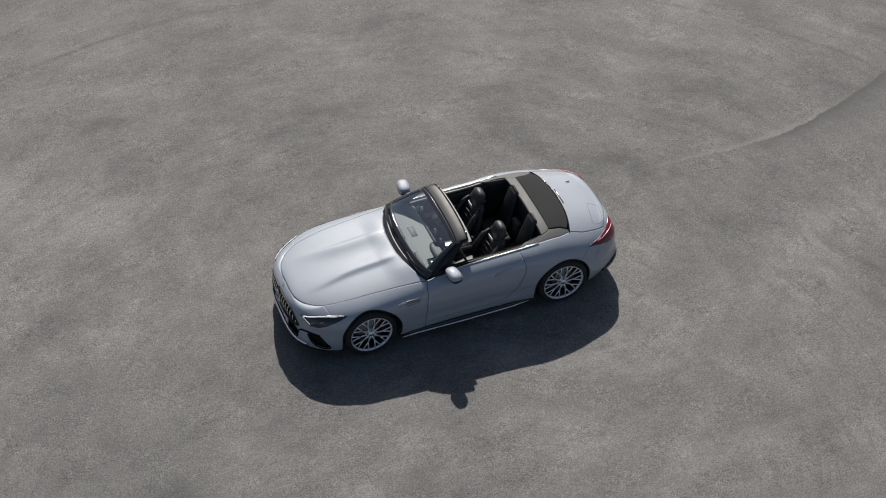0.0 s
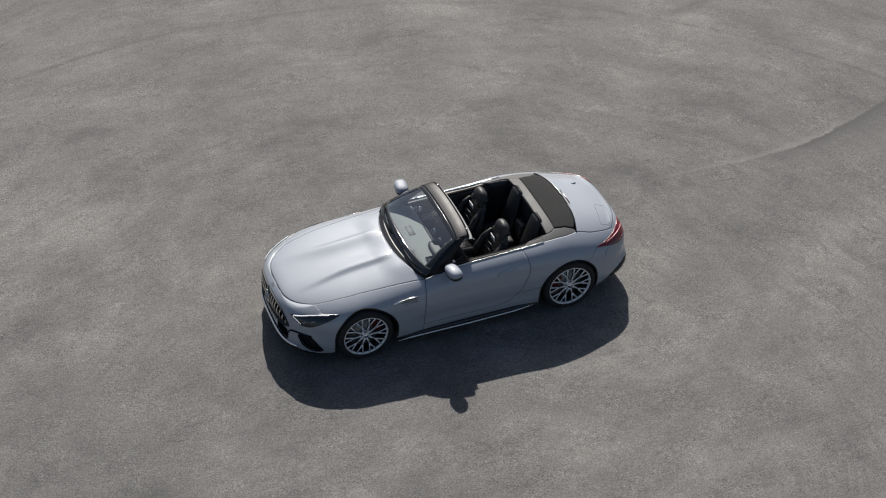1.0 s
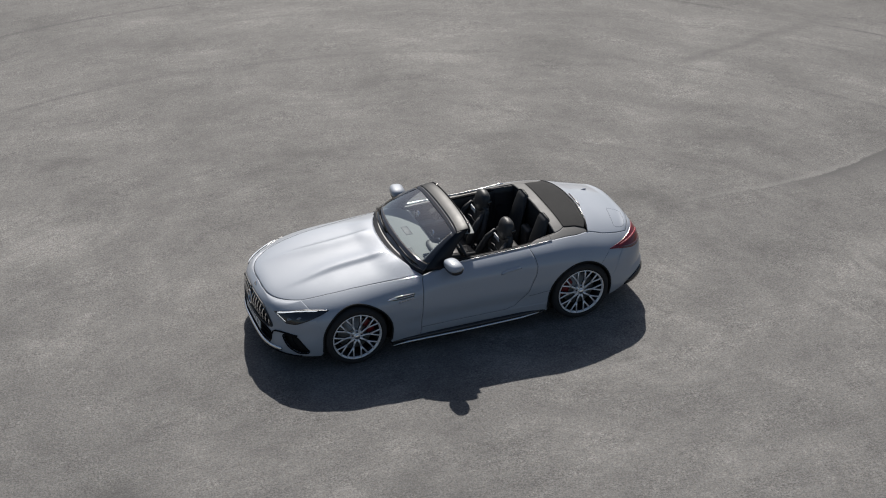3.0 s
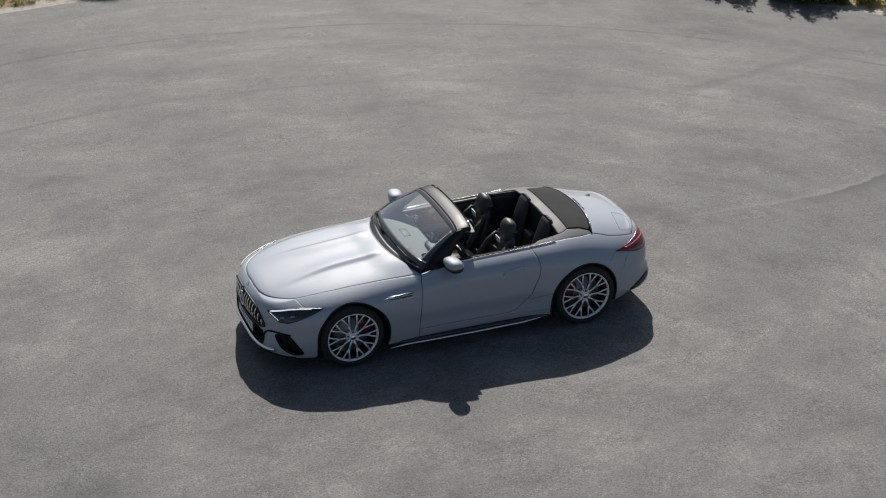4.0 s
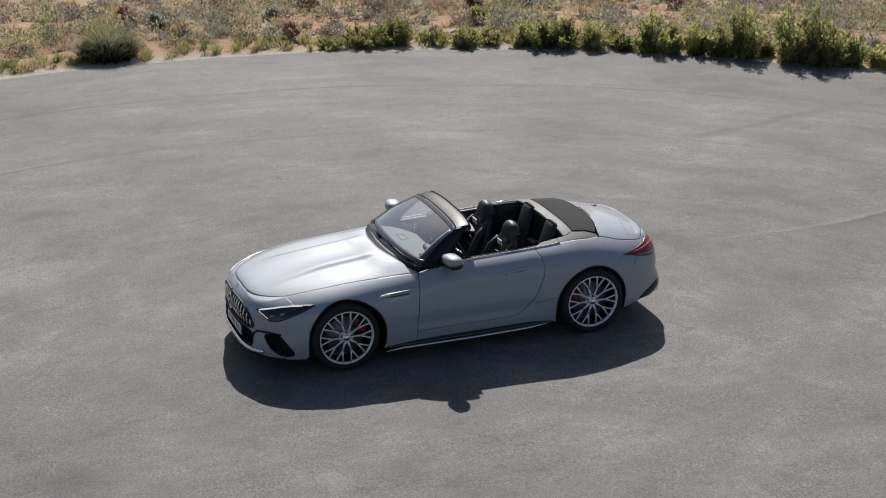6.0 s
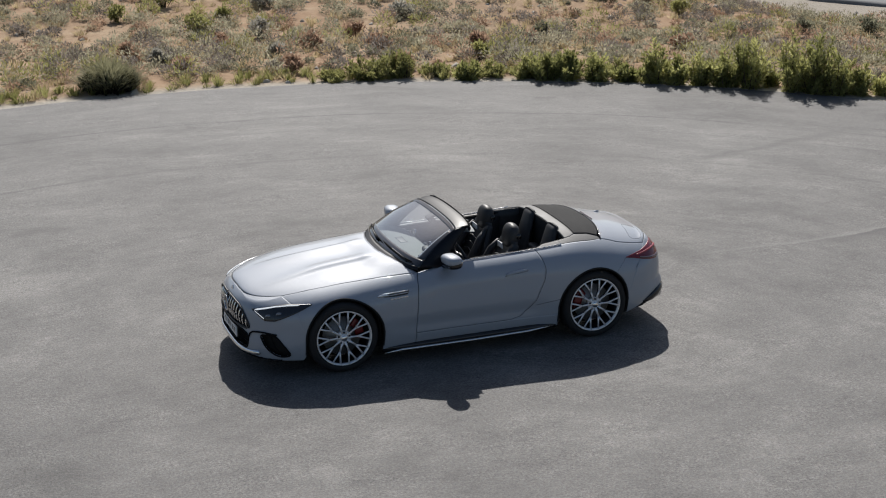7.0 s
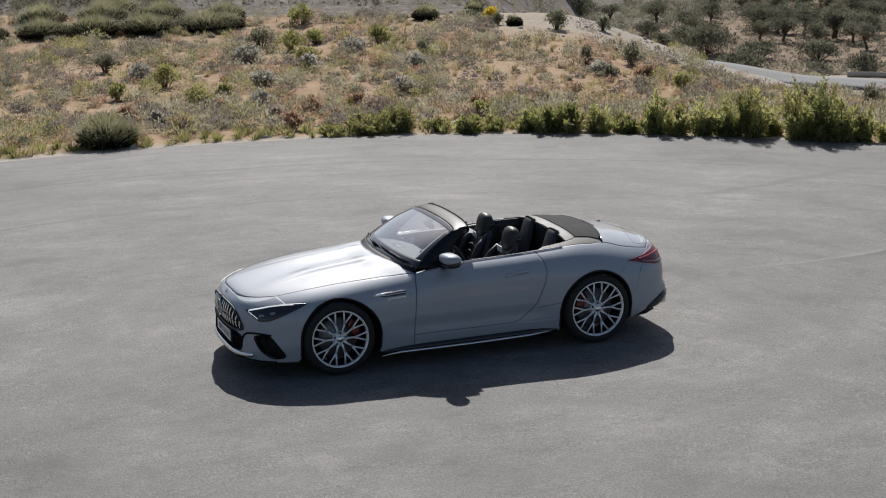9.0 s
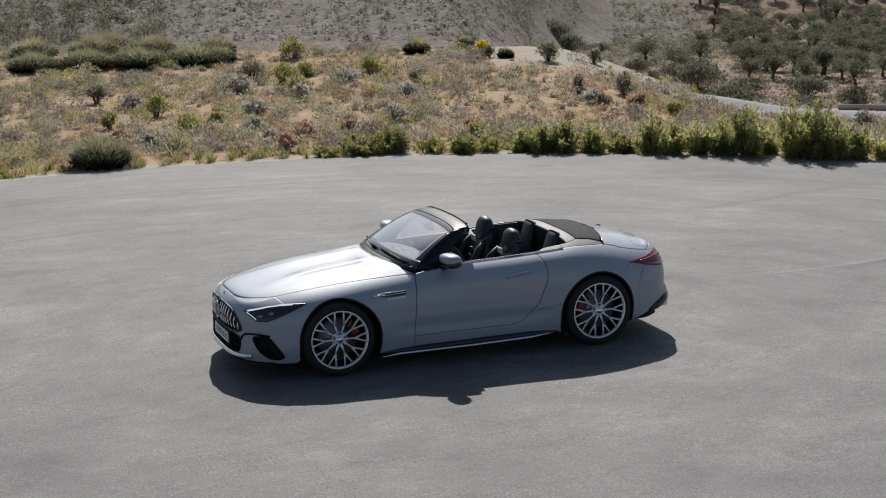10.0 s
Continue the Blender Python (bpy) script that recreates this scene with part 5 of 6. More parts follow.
# diffuser, tail pipes
diff = grid(30, 6, lambda a, b: Vector((2.30 - 0.55 * abs(2 * a - 1) ** 2.6 - 0.05 * (1 - b), 0.86 * (2 * a - 1), 0.20 + 0.19 * b + 0.0 * a)))
diffuser = part("diffuser", diff, M_PLASTIC, rear_bumper, "black rear diffuser", thick=0.03)
for y in (-0.62, -0.50, 0.50, 0.62):
    part("tail_pipe", moved(rounded(0.16, 0.10, 0.075, 0.02), Matrix.Translation((2.17, y, 0.30))), M_CHROME, rear_bumper, "chrome tail pipe")
corner = [body(run_of(x), 0.02, 0.004) for x in (1.95, 2.05, 2.13, 2.2, 2.26)]
pair("rear_corner_trim", tube(corner, [0.01, 0.03, 0.038, 0.035, 0.02], 8, flat=1.6), M_BLACK, parent=rear_bumper)

# ---- lamps ----


def lamp_line(pts, n, off):
    return line_on([by_z(x, z) for x, z in pts], n, off)


LAMP_TOP = [(-2.165, 0.640), (-2.07, 0.672), (-1.98, 0.697), (-1.88, 0.714), (-1.76, 0.722), (-1.645, 0.725)]
LAMP_LOW = [(-2.165, 0.634), (-2.12, 0.592), (-2.08, 0.558), (-2.00, 0.566), (-1.86, 0.629), (-1.73, 0.684), (-1.645, 0.721)]
lens = panel([by_z(*p) for p in LAMP_LOW], [by_z(*LAMP_LOW[-1]), by_z(*LAMP_TOP[-1])], [by_z(*p) for p in LAMP_TOP], [by_z(*LAMP_LOW[0]), by_z(*LAMP_TOP[0])], 30, 10,
             lambda xi, s, off=0.0: body(xi, s, 0.006))
for turn in (lambda s: s, mirrored):
    lamp = part("headlight", turn(lens), M_LAMP_DARK, car, "dark glazed headlight with a white daytime strip", thick=0.02)
    part("light_strip", turn(tube(lamp_line([(-2.14, 0.641), (-2.06, 0.666), (-1.97, 0.689), (-1.87, 0.704), (-1.76, 0.713)], 20, 0.009), [0.004] + [0.0075 - 0.0002 * k for k in range(18)] + [0.002], 6)), M_DRL, lamp, "white daytime strip")
    part("light_strip", turn(tube(lamp_line([(-2.145, 0.630), (-2.11, 0.602), (-2.085, 0.580)], 8, 0.008), 0.003, 6)), M_DRL, lamp)
    for x, z in ((-2.045, 0.610), (-1.955, 0.637)):
        q = body(*by_z(x, z), 0.004)
        part("projector", turn(blob(0.034, 0.014, 0.015, 2.6, Matrix.Translation(q), 12)), M_LAMP_LENS, lamp)

TAIL_TOP = [(1.735, 0.799), (1.84, 0.807), (1.95, 0.817), (2.06, 0.833), (2.15, 0.842), (2.215, 0.828)]
TAIL_LOW = [(1.735, 0.794), (1.84, 0.772), (1.95, 0.742), (2.06, 0.715), (2.15, 0.700), (2.255, 0.692)]
tail = panel([by_z(*p) for p in TAIL_LOW], [by_z(*TAIL_LOW[-1]), by_z(*TAIL_TOP[-1])], [by_z(*p) for p in TAIL_TOP], [by_z(*TAIL_LOW[0]), by_z(*TAIL_TOP[0])], 34, 9,
             lambda xi, s, off=0.0: body(xi, s, 0.006))
for turn in (lambda s: s, mirrored):
    lamp = part("tail_lamp", turn(tail), M_TAIL, car, "dark red tail lamp with a bright red strip", thick=0.02)
    part("light_strip", turn(tube(lamp_line([(1.86, 0.790), (1.98, 0.793), (2.10, 0.797), (2.18, 0.792), (2.23, 0.780)], 20, 0.000), [0.002] + [0.009 + 0.0004 * k for k in range(18)] + [0.010], 8, flat=1.2)), M_TAIL_LIT, lamp)
    part("light_strip", turn(tube(lamp_line([(1.90, 0.764), (2.03, 0.738), (2.14, 0.722), (2.235, 0.714)], 20, 0.001), [0.002] + [0.013] * 18 + [0.010], 8)), M_TAIL_DARK, lamp, "dark lower band of the lamp")
patch = [by_y(x, y) for x, y in ((1.99, 0.19), (2.10, 0.22), (2.13, 0.26), (2.10, 0.42), (2.06, 0.52), (2.02, 0.55), (1.93, 0.56), (1.915, 0.53), (1.95, 0.36), (1.975, 0.22), (1.99, 0.19))]
part("lid_panel_line", tube(line_on(patch, 50, 0.0), 0.0014, 5), M_SEAM, boot)
part("brake_light", rounded(0.012, 0.30, 0.012, 0.003, Matrix.Translation((1.66, 0, crown_of(1.66) + 0.004))), M_TAIL_DARK, boot)
part("aerial", moved(blob(0.035, 0.012, 0.012, 2.2), Matrix.Translation((1.92, 0.30, body(*by_y(1.92, 0.30)).z + 0.004))), M_PAINT, boot)

# ---- side details ----
vent = [(-0.995, 0.737), (-0.93, 0.752), (-0.80, 0.760), (-0.68, 0.768), (-0.665, 0.752), (-0.69, 0.732), (-0.80, 0.724), (-0.93, 0.728)]
for turn, fender, door in ((lambda s: s, fenders[0], doors[0]), (mirrored, fenders[1], doors[1])):
    v = panel([by_z(*p) for p in ((-0.995, 0.735), (-0.90, 0.724), (-0.80, 0.722), (-0.685, 0.728))], [by_z(-0.685, 0.728), by_z(-0.665, 0.768)],
              [by_z(*p) for p in ((-0.995, 0.740), (-0.92, 0.756), (-0.80, 0.762), (-0.665, 0.768))], [by_z(-0.995, 0.735), by_z(-0.995, 0.740)], 16, 5, lambda xi, s, off=0.0: body(xi, s, 0.003))
    part("side_vent", turn(v), M_BLACK, fender, "dark side vent with bright fins")
    part("vent_fin", turn(tube(lamp_line([(-0.995, 0.738), (-0.93, 0.752), (-0.80, 0.758), (-0.668, 0.764)], 12, 0.007), [0.004] + [0.006] * 11, 6)), M_CHROME, fender)
    part("vent_fin", turn(tube(lamp_line([(-0.985, 0.736), (-0.90, 0.735), (-0.80, 0.740), (-0.675, 0.747)], 12, 0.006), 0.005, 6)), M_CHROME, fender)
    part("vent_spear", turn(tube(lamp_line([(-0.998, 0.738), (-0.95, 0.740), (-0.88, 0.742)], 8, 0.006), [0.003] + [0.012] * 6 + [0.003], 6)), M_CHROME, fender)
    for i, w in enumerate((0.022, 0.022, 0.026, 0.02, 0.03, 0.024)):
        q = body(*by_z(-0.855 + 0.032 * i, 0.700 + 0.002 * i), 0.002)
        part("fender_letter_bar", turn(rounded(w, 0.004, 0.016, 0.001, Matrix.Translation(q))), M_CHROME, fender)
    part("door_handle", turn(tube(lamp_line([(0.365, 0.787), (0.42, 0.800), (0.50, 0.809), (0.57, 0.815), (0.606, 0.818)], 14, 0.004), [0.008] + [0.017] * 12 + [0.008], 8, flat=0.9)), M_PAINT, door, "flush door handle")
    part("handle_gap", turn(tube(lamp_line([(0.36, 0.778), (0.42, 0.788), (0.50, 0.796), (0.57, 0.802), (0.61, 0.808)], 14, 0.000), 0.0028, 5)), M_SEAM, door)
    belt = [BELT[1]] + BELT[2:] + BELT_R[1:2]
    part("belt_trim", turn(tube(line_on(belt, 30, 0.006), [0.003] + [0.0065] * 28 + [0.009], 8, flat=0.8)), M_CHROME, door, "bright strip along the top of the door")
    inner = [(x, -0.690, body(*by_y(x, 0.714)).z - 0.002) for x in (-0.30, 0.0, 0.4, 0.757, 0.95)]
    part("window_seal", turn(tube(inner, 0.012, 6, flat=0.6)), M_MATT, door)
    # mirror
    base = Matrix.Translation((-0.218, -0.908, 1.004)) @ Matrix.Rotation(radians(8), 4, "Z")
    housing = blob(0.084, 0.128, 0.052, 2.8, base @ Matrix.Translation((-0.006, 0, 0.024)), 22)
    housing = [tuple(v) for v in housing[0]], housing[1]
    mirror = part("door_mirror", turn(housing), M_PAINT, door, "grey door mirror on a black foot")
    part("mirror_glass", turn(blob(0.012, 0.094, 0.050, 3.0, base @ Matrix.Translation((0.070, 0, 0)), 18)), M_MIRROR, mirror)
    part("mirror_band", turn(blob(0.0855, 0.1295, 0.054, 2.8, base @ Matrix.Translation((0.0, 0.002, -0.008)), 18)), M_BLACK, mirror)
    part("mirror_foot", turn(tube([(-0.235, -0.735, 0.905), (-0.225, -0.80, 0.925), (-0.215, -0.87, 0.955)], [0.035, 0.030, 0.034], 10, flat=0.7)), M_BLACK, mirror)
    part("indicator_strip", turn(tube([tuple(base @ Vector((-0.078 + 0.03 * (t - 0.5) ** 2, 0.08 - 0.17 * t, -0.022))) for t in (0, 0.25, 0.5, 0.75, 1)], 0.005, 6)), M_LAMP_LENS, mirror)

# ---- wheels ----


def build_wheel():
    """A wheel about the origin with its outer face towards -y."""
    barrel = lathe([(0.276, 0.0), (0.282, -0.004), (0.280, 0.012), (0.262, 0.020), (0.252, 0.06), (0.240, 0.16), (0.262, 0.24), (0.268, 0.24)], 64)
    wheel = part("wheel", barrel, M_ALLOY_DARK, None, "multi-spoke alloy wheel, turned faces", thick=0.006)
    tyre = lathe([(0.276, 0.02), (0.285, -0.006), (0.305, -0.014), (0.328, -0.012), (0.346, 0.004), (0.356, 0.024), (0.360, 0.05), (0.361, 0.12), (0.360, 0.19), (0.352, 0.235), (0.33, 0.255), (0.27, 0.245)], 72)
    part("tyre", tyre, M_RUBBER, wheel, "low black tyre")
    part("rim_edge", lathe([(0.262, 0.012), (0.268, -0.006), (0.280, -0.010), (0.286, -0.005), (0.284, 0.008)], 72), M_ALLOY, wheel, "bright rim edge")
    for i in range(10):
        m = Matrix.Rotation(2 * math.pi * i / 10 + math.pi / 10, 4, "Y")
        stem = tube([(0, 0.012, 0.045), (0, 0.014, 0.10), (0, 0.010, 0.150)], [0.0150, 0.0105, 0.0120], 6, flat=0.9, up=(0, 1, 0))
        arms = [tube([(0, 0.010, 0.145), (s * 0.019, 0.006, 0.200), (s * 0.043, 0.000, 0.270)], [0.0115, 0.0085, 0.0100], 6, flat=0.9, up=(0, 1, 0)) for s in (-1, 1)]
        part("spoke", moved(join(stem, *arms), m), M_ALLOY, wheel)
        deep = [tube([(0, 0.024, 0.05), (0, 0.030, 0.10), (0, 0.026, 0.150)], 0.0125, 6, up=(0, 1, 0))] + [tube([(0, 0.028, 0.145), (s * 0.019, 0.024, 0.200), (s * 0.043, 0.016, 0.268)], 0.011, 6, up=(0, 1, 0)) for s in (-1, 1)]
        part("spoke_flank", moved(join(*deep), m), M_ALLOY_DARK, wheel)
    part("hub", lathe([(0.0, -0.002), (0.030, -0.002), (0.034, 0.004), (0.050, 0.010), (0.072, 0.012), (0.076, 0.03), (0.06, 0.08)], 40), M_ALLOY, wheel)
    part("centre_cap", lathe([(0.0, -0.010), (0.026, -0.009), (0.031, -0.003), (0.031, 0.002)], 32), M_CHROME, wheel, "round centre cap")
    for i in range(5):
        a = 2 * math.pi * i / 5 + 0.3
        part("wheel_bolt", moved(lathe([(0.0, 0.004), (0.011, 0.004), (0.012, 0.014)], 12), Matrix.Translation((0.056 * math.cos(a), 0, 0.056 * math.sin(a)))), M_BLACK, wheel)
    part("brake_disc", lathe([(0.06, 0.075), (0.085, 0.072), (0.09, 0.085), (0.195, 0.085), (0.197, 0.105), (0.09, 0.105)], 56), M_DISC, wheel, "steel brake disc")
    return wheel


first = build_wheel()


def caliper(wheel, tilt):
    def fn(a, b):
        an, r = radians(tilt - 34 + 68 * a), 0.135 + 0.085 * b
        return r * math.cos(an), 0.052 + 0.012 * abs(2 * a - 1) ** 3, r * math.sin(an)
    part("caliper", grid(14, 6, fn), M_RED, wheel, "red brake caliper", thick=-0.055)


place = {(-1, -1): 20, (1, -1): 160, (-1, 1): 160, (1, 1): 20}
wheels = []
for (fx, fy), tilt in place.items():
    if not wheels:
        w = first
    else:
        w = first.copy()
        scene.collection.objects.link(w)
        for child in list(first.children):
            if child.name.startswith("caliper"):
                continue
            c = child.copy()
            scene.collection.objects.link(c)
            c.parent = w
    w.parent = car
    m = Matrix.Translation((fx * AXLE, fy * 0.925, 0.36)) @ (Matrix.Rotation(math.pi, 4, "Z") if fy > 0 else Matrix())
    w.matrix_basis = m
    caliper(w, tilt)
    wheels.append(w)
    well = grid(30, 6, lambda a, b: Vector((fx * AXLE + 0.408 * math.cos(math.pi * (1.12 * a - 0.06)), fy * (0.56 + 0.29 * b), 0.36 + 0.408 * math.sin(math.pi * (1.12 * a - 0.06)))))
    part("wheel_liner", well, M_LINER, car, thick=0.01)
    part("wheel_liner", grid(2, 2, lambda a, b: Vector((fx * AXLE - 0.42 + 0.84 * a, fy * 0.60, 0.16 + 0.60 * b))), M_LINER, car, thick=0.01)
    part("arch_lip", tube([tuple(Vector((1, -fy, 1)) * body(*q, -0.004)) for q in arch(fx * AXLE, 200, -20, 40, 0.394)], 0.010, 6), M_LINER, car)

# floor pan and inner body
pan_top = spline([(-2.10, 0.42), (-1.9, 0.58), (-1.2, 0.66), (-0.75, 0.66), (-0.62, 0.30), (1.0, 0.30), (1.12, 0.55), (1.3, 0.62), (2.0, 0.62), (2.22, 0.45)])
pan_half = spline([(-2.10, 0.50), (-1.9, 0.60), (-1.0, 0.59), (-0.85, 0.84), (0.85, 0.84), (1.0, 0.59), (2.0, 0.60), (2.22, 0.45)])


def pan(a, b):
    x = -2.10 + 4.32 * a
    t = b * 4
    y = pan_half(x) * (1 if t < 1 else 1 - 2 * (t - 1) if t < 2 else -1 if t < 3 else -1 + 2 * (t - 3))
    z = 0.14 + (pan_top(x) - 0.14) * (t if t < 1 else 1 if t < 2 else 3 - t if t < 3 else 0)
    return x, y, z


part("floor_pan", grid(60, 33, pan), M_CARPET, car, smooth=False)

# ---- windscreen ----


def screen(a, b):
    """The windscreen: a from left (0) to right (1), b from the cowl (0) to the header (1)."""
    u = 2 * a - 1
    w = 0.765 * (1 - b) + 0.585 * b
    y = w * math.sin(u * 1.25) / math.sin(1.25)
    lx, lz = -0.665 + 0.150 * abs(u) ** 2.1, 0.958 - 0.022 * abs(u) ** 2
    tx, tz = -0.035 - 0.030 * abs(u) ** 2.2, 1.262 - 0.030 * abs(u) ** 2.4
    bow = 0.020 * math.sin(math.pi * b)
    return Vector((lx + (tx - lx) * b - bow * 0.5, y, lz + (tz - lz) * b + bow))


screen_thing = part("windscreen", outward(grid(40, 20, lambda a, b: screen(0.10 + 0.80 * a, 0.16 + 0.755 * b))), M_GLASS, car, "clear windscreen with a black border")
screen_thing.visible_shadow = False
half = [grid(40, 6, lambda a, b: screen(a, 0.16 * b)), grid(40, 5, lambda a, b: screen(a, 0.915 + 0.085 * b)), grid(5, 16, lambda a, b: screen(0.10 * a, 0.16 + 0.755 * b)), grid(5, 16, lambda a, b: screen(0.90 + 0.10 * a, 0.16 + 0.755 * b))]
part("screen_border", outward(join(*half)), M_PRINTED, screen_thing, "black printed border of the windscreen", thick=0.004)
for s in (-1, 1):
    def pillar(a, b):
        e = 0.5 + 0.5 * s
        q = screen(e - 0.02 * s, a * 1.0)
        back = 0.27 - 0.14 * a
        return q + Vector((back * b, s * 0.012 * math.sin(math.pi * b), 0.012 * math.sin(math.pi * b) - (0.050 - 0.045 * a) * b))
    part("screen_pillar", outward(grid(20, 8, pillar)), M_FRIT, screen_thing, "black windscreen pillar", thick=0.03)


def header(a, b):
    u = 2 * a - 1
    f = screen(a, 1.0)
    t = b
    x = f.x + (0.135 - 0.035 * u * u - f.x) * min(1.0, t / 0.7)
    z = f.z + 0.020 * math.sin(math.pi * min(1.0, t / 0.7) * 0.62)
    if t > 0.7:
        z -= 0.055 * (t - 0.7) / 0.3
        x += 0.01 * math.sin(math.pi * (t - 0.7) / 0.3)
    return Vector((x, f.y * 0.995, z))


header_part = part("header", outward(grid(40, 14, header)), M_HEADER, screen_thing, "black windscreen header", thick=0.02)
part("header_rail", tube([tuple(header(0.03 + 0.94 * i / 20, 0.66) + Vector((0, 0, 0.004))) for i in range(21)], 0.008, 6, flat=0.6), M_MATT, screen_thing, "black latch rail on the header")
part("header_lining", grid(30, 4, lambda a, b: header(0.02 + 0.96 * a, 0.2) + Vector((-0.05 + 0.22 * b, 0, -0.045 - 0.02 * b))), M_DASH, screen_thing)
for y in (-0.42, 0.42):
    part("latch", rounded(0.02, 0.05, 0.012, 0.004, Matrix.Translation(header(0.5 + y * 0.85, 0.68) + Vector((0.0, 0, 0.008)))), M_BLACK, screen_thing)
part("rear_view_mirror", blob(0.025, 0.12, 0.035, 2.8, Matrix.Translation((-0.10, 0, 1.17))), M_PLASTIC, screen_thing)
part("sensor_box", rounded(0.12, 0.10, 0.03, 0.01, Matrix.Translation((-0.10, 0, 1.215)) @ Matrix.Rotation(radians(-25), 4, "Y")), M_PLASTIC, screen_thing)
for s in (-1, 1):
    part("sun_visor", rounded(0.012, 0.36, 0.13, 0.005, Matrix.Translation((0.03, s * 0.30, 1.205)) @ Matrix.Rotation(radians(70), 4, "Y")), M_LEATHER_GREY, screen_thing)
# cowl and wipers
part("cowl", grid(30, 5, lambda a, b: Vector((-0.655 + 0.140 * abs(2 * a - 1) ** 2.1 - 0.115 * (1 - b) * (1 - abs(2 * a - 1) ** 4), 0.75 * (2 * a - 1), 0.904 - 0.002 * abs(2 * a - 1) ** 2 + 0.036 * b))), M_FRIT, screen_thing, thick=0.02)
for y0, y1, lift in ((-0.62, 0.02, 0.05), (0.02, 0.60, 0.06)):
    pts = [screen(0.5 + (y0 + (y1 - y0) * t) / 1.53, lift + 0.03 * t) + Vector((-0.008, 0, 0.014)) for t in [i / 8 for i in range(9)]]
    part("wiper_blade", tube(pts, [0.004] + [0.009] * 7 + [0.004], 6), M_MATT, screen_thing)
    q = pts[2]
    part("wiper_arm", tube([tuple(pts[1] + Vector((-0.015, 0.02, -0.012))), tuple(pts[3] + Vector((-0.012, 0, 0.012))), tuple(pts[5] + Vector((-0.004, 0, 0.008)))], [0.013, 0.008, 0.006], 6), M_PLASTIC, screen_thing)

# ---- cabin ----
cabin = part("dashboard", grid(30, 16, lambda a, b: Vector((-0.62 + 0.54 * b, 0.68 * (2 * a - 1), 0.925 + 0.035 * math.sin(math.pi * min(1, b * 1.25)) - (0.25 * (b - 0.8) / 0.2 if b > 0.8 else 0) - 0.02 * abs(2 * a - 1) ** 3))), M_DASH, car, "grey leather dashboard")
part("dash_front", grid(20, 8, lambda a, b: Vector((-0.09 - 0.05 * math.sin(math.pi * b), 0.68 * (2 * a - 1), 0.72 - 0.30 * b))), M_LEATHER, cabin, thick=0.02)
part("dash_vent", rounded(0.045, 0.40, 0.012, 0.003, Matrix.Translation((-0.55, 0.22, 0.955)) @ Matrix.Rotation(radians(-6), 4, "Y")), M_PLASTIC, cabin)
part("dash_vent", rounded(0.045, 0.30, 0.012, 0.003, Matrix.Translation((-0.50, -0.42, 0.952)) @ Matrix.Rotation(radians(-6), 4, "Y")), M_PLASTIC, cabin)
part("dash_speaker", rounded(0.08, 0.20, 0.010, 0.004, Matrix.Translation((-0.40, 0.10, 0.957))), M_PLASTIC, cabin)
part("dash_panel", rounded(0.12, 0.20, 0.012, 0.02, Matrix.Translation((-0.36, -0.56, 0.950))), M_SCREEN, cabin, "dark panel let into the dashboard")
part("instrument_display", rounded(0.02, 0.30, 0.13, 0.01, Matrix.Translation((-0.13, -0.36, 0.945)) @ Matrix.Rotation(radians(-25), 4, "Y")), M_SCREEN, cabin, "dark instrument display")
part("instrument_hood", blob(0.11, 0.18, 0.03, 2.8, Matrix.Translation((-0.20, -0.36, 0.955))), M_LEATHER, cabin)
part("centre_display", rounded(0.02, 0.22, 0.27, 0.01, Matrix.Translation((-0.06, 0.0, 0.79)) @ Matrix.Rotation(radians(-38), 4, "Y")), M_SCREEN, cabin, "upright centre display")
for y in (-0.58, -0.10, 0.10, 0.58):
    part("air_nozzle", moved(lathe([(0.0, -0.008), (0.035, -0.006), (0.045, 0.0), (0.045, 0.02)], 20), Matrix.Translation((-0.075, y, 0.86)) @ Matrix.Rotation(radians(90), 4, "Z")), M_CHROME, cabin)
wheel_m = Matrix.Translation((0.10, -0.36, 0.84)) @ Matrix.Rotation(radians(-24), 4, "Y")
steer = part("steering_wheel", tube([tuple(wheel_m @ Vector((0, 0.178 * math.cos(2 * math.pi * i / 36), 0.175 * math.sin(2 * math.pi * i / 36) * (0.95 if math.sin(2 * math.pi * i / 36) < -0.7 else 1)))) for i in range(37)], 0.016, 8, up=(1, 0, 0)), M_LEATHER, car, "black leather steering wheel with silver spokes")
part("wheel_pad", blob(0.03, 0.075, 0.065, 2.6, wheel_m @ Matrix.Translation((-0.01, 0, 0))), M_LEATHER, steer)
for a in (10, 170, 255, 285):
    d = Vector((0, math.cos(radians(a)), math.sin(radians(a))))
    part("wheel_spoke", tube([tuple(wheel_m @ (d * 0.05)), tuple(wheel_m @ (d * 0.172))], [0.014, 0.012], 6, flat=0.5, up=(1, 0, 0)), M_ALLOY, steer)
console = part("centre_console", rounded(1.05, 0.24, 0.32, 0.05, Matrix.Translation((0.42, 0, 0.46)) @ Matrix.Rotation(radians(4), 4, "Y")), M_LEATHER, car, "black centre console")
part("armrest", rounded(0.34, 0.20, 0.08, 0.03, Matrix.Translation((0.66, 0, 0.625))), M_LEATHER, console)
part("console_trim", rounded(0.42, 0.15, 0.012, 0.004, Matrix.Translation((0.22, 0, 0.632)) @ Matrix.Rotation(radians(4), 4, "Y")), M_BLACK, console)


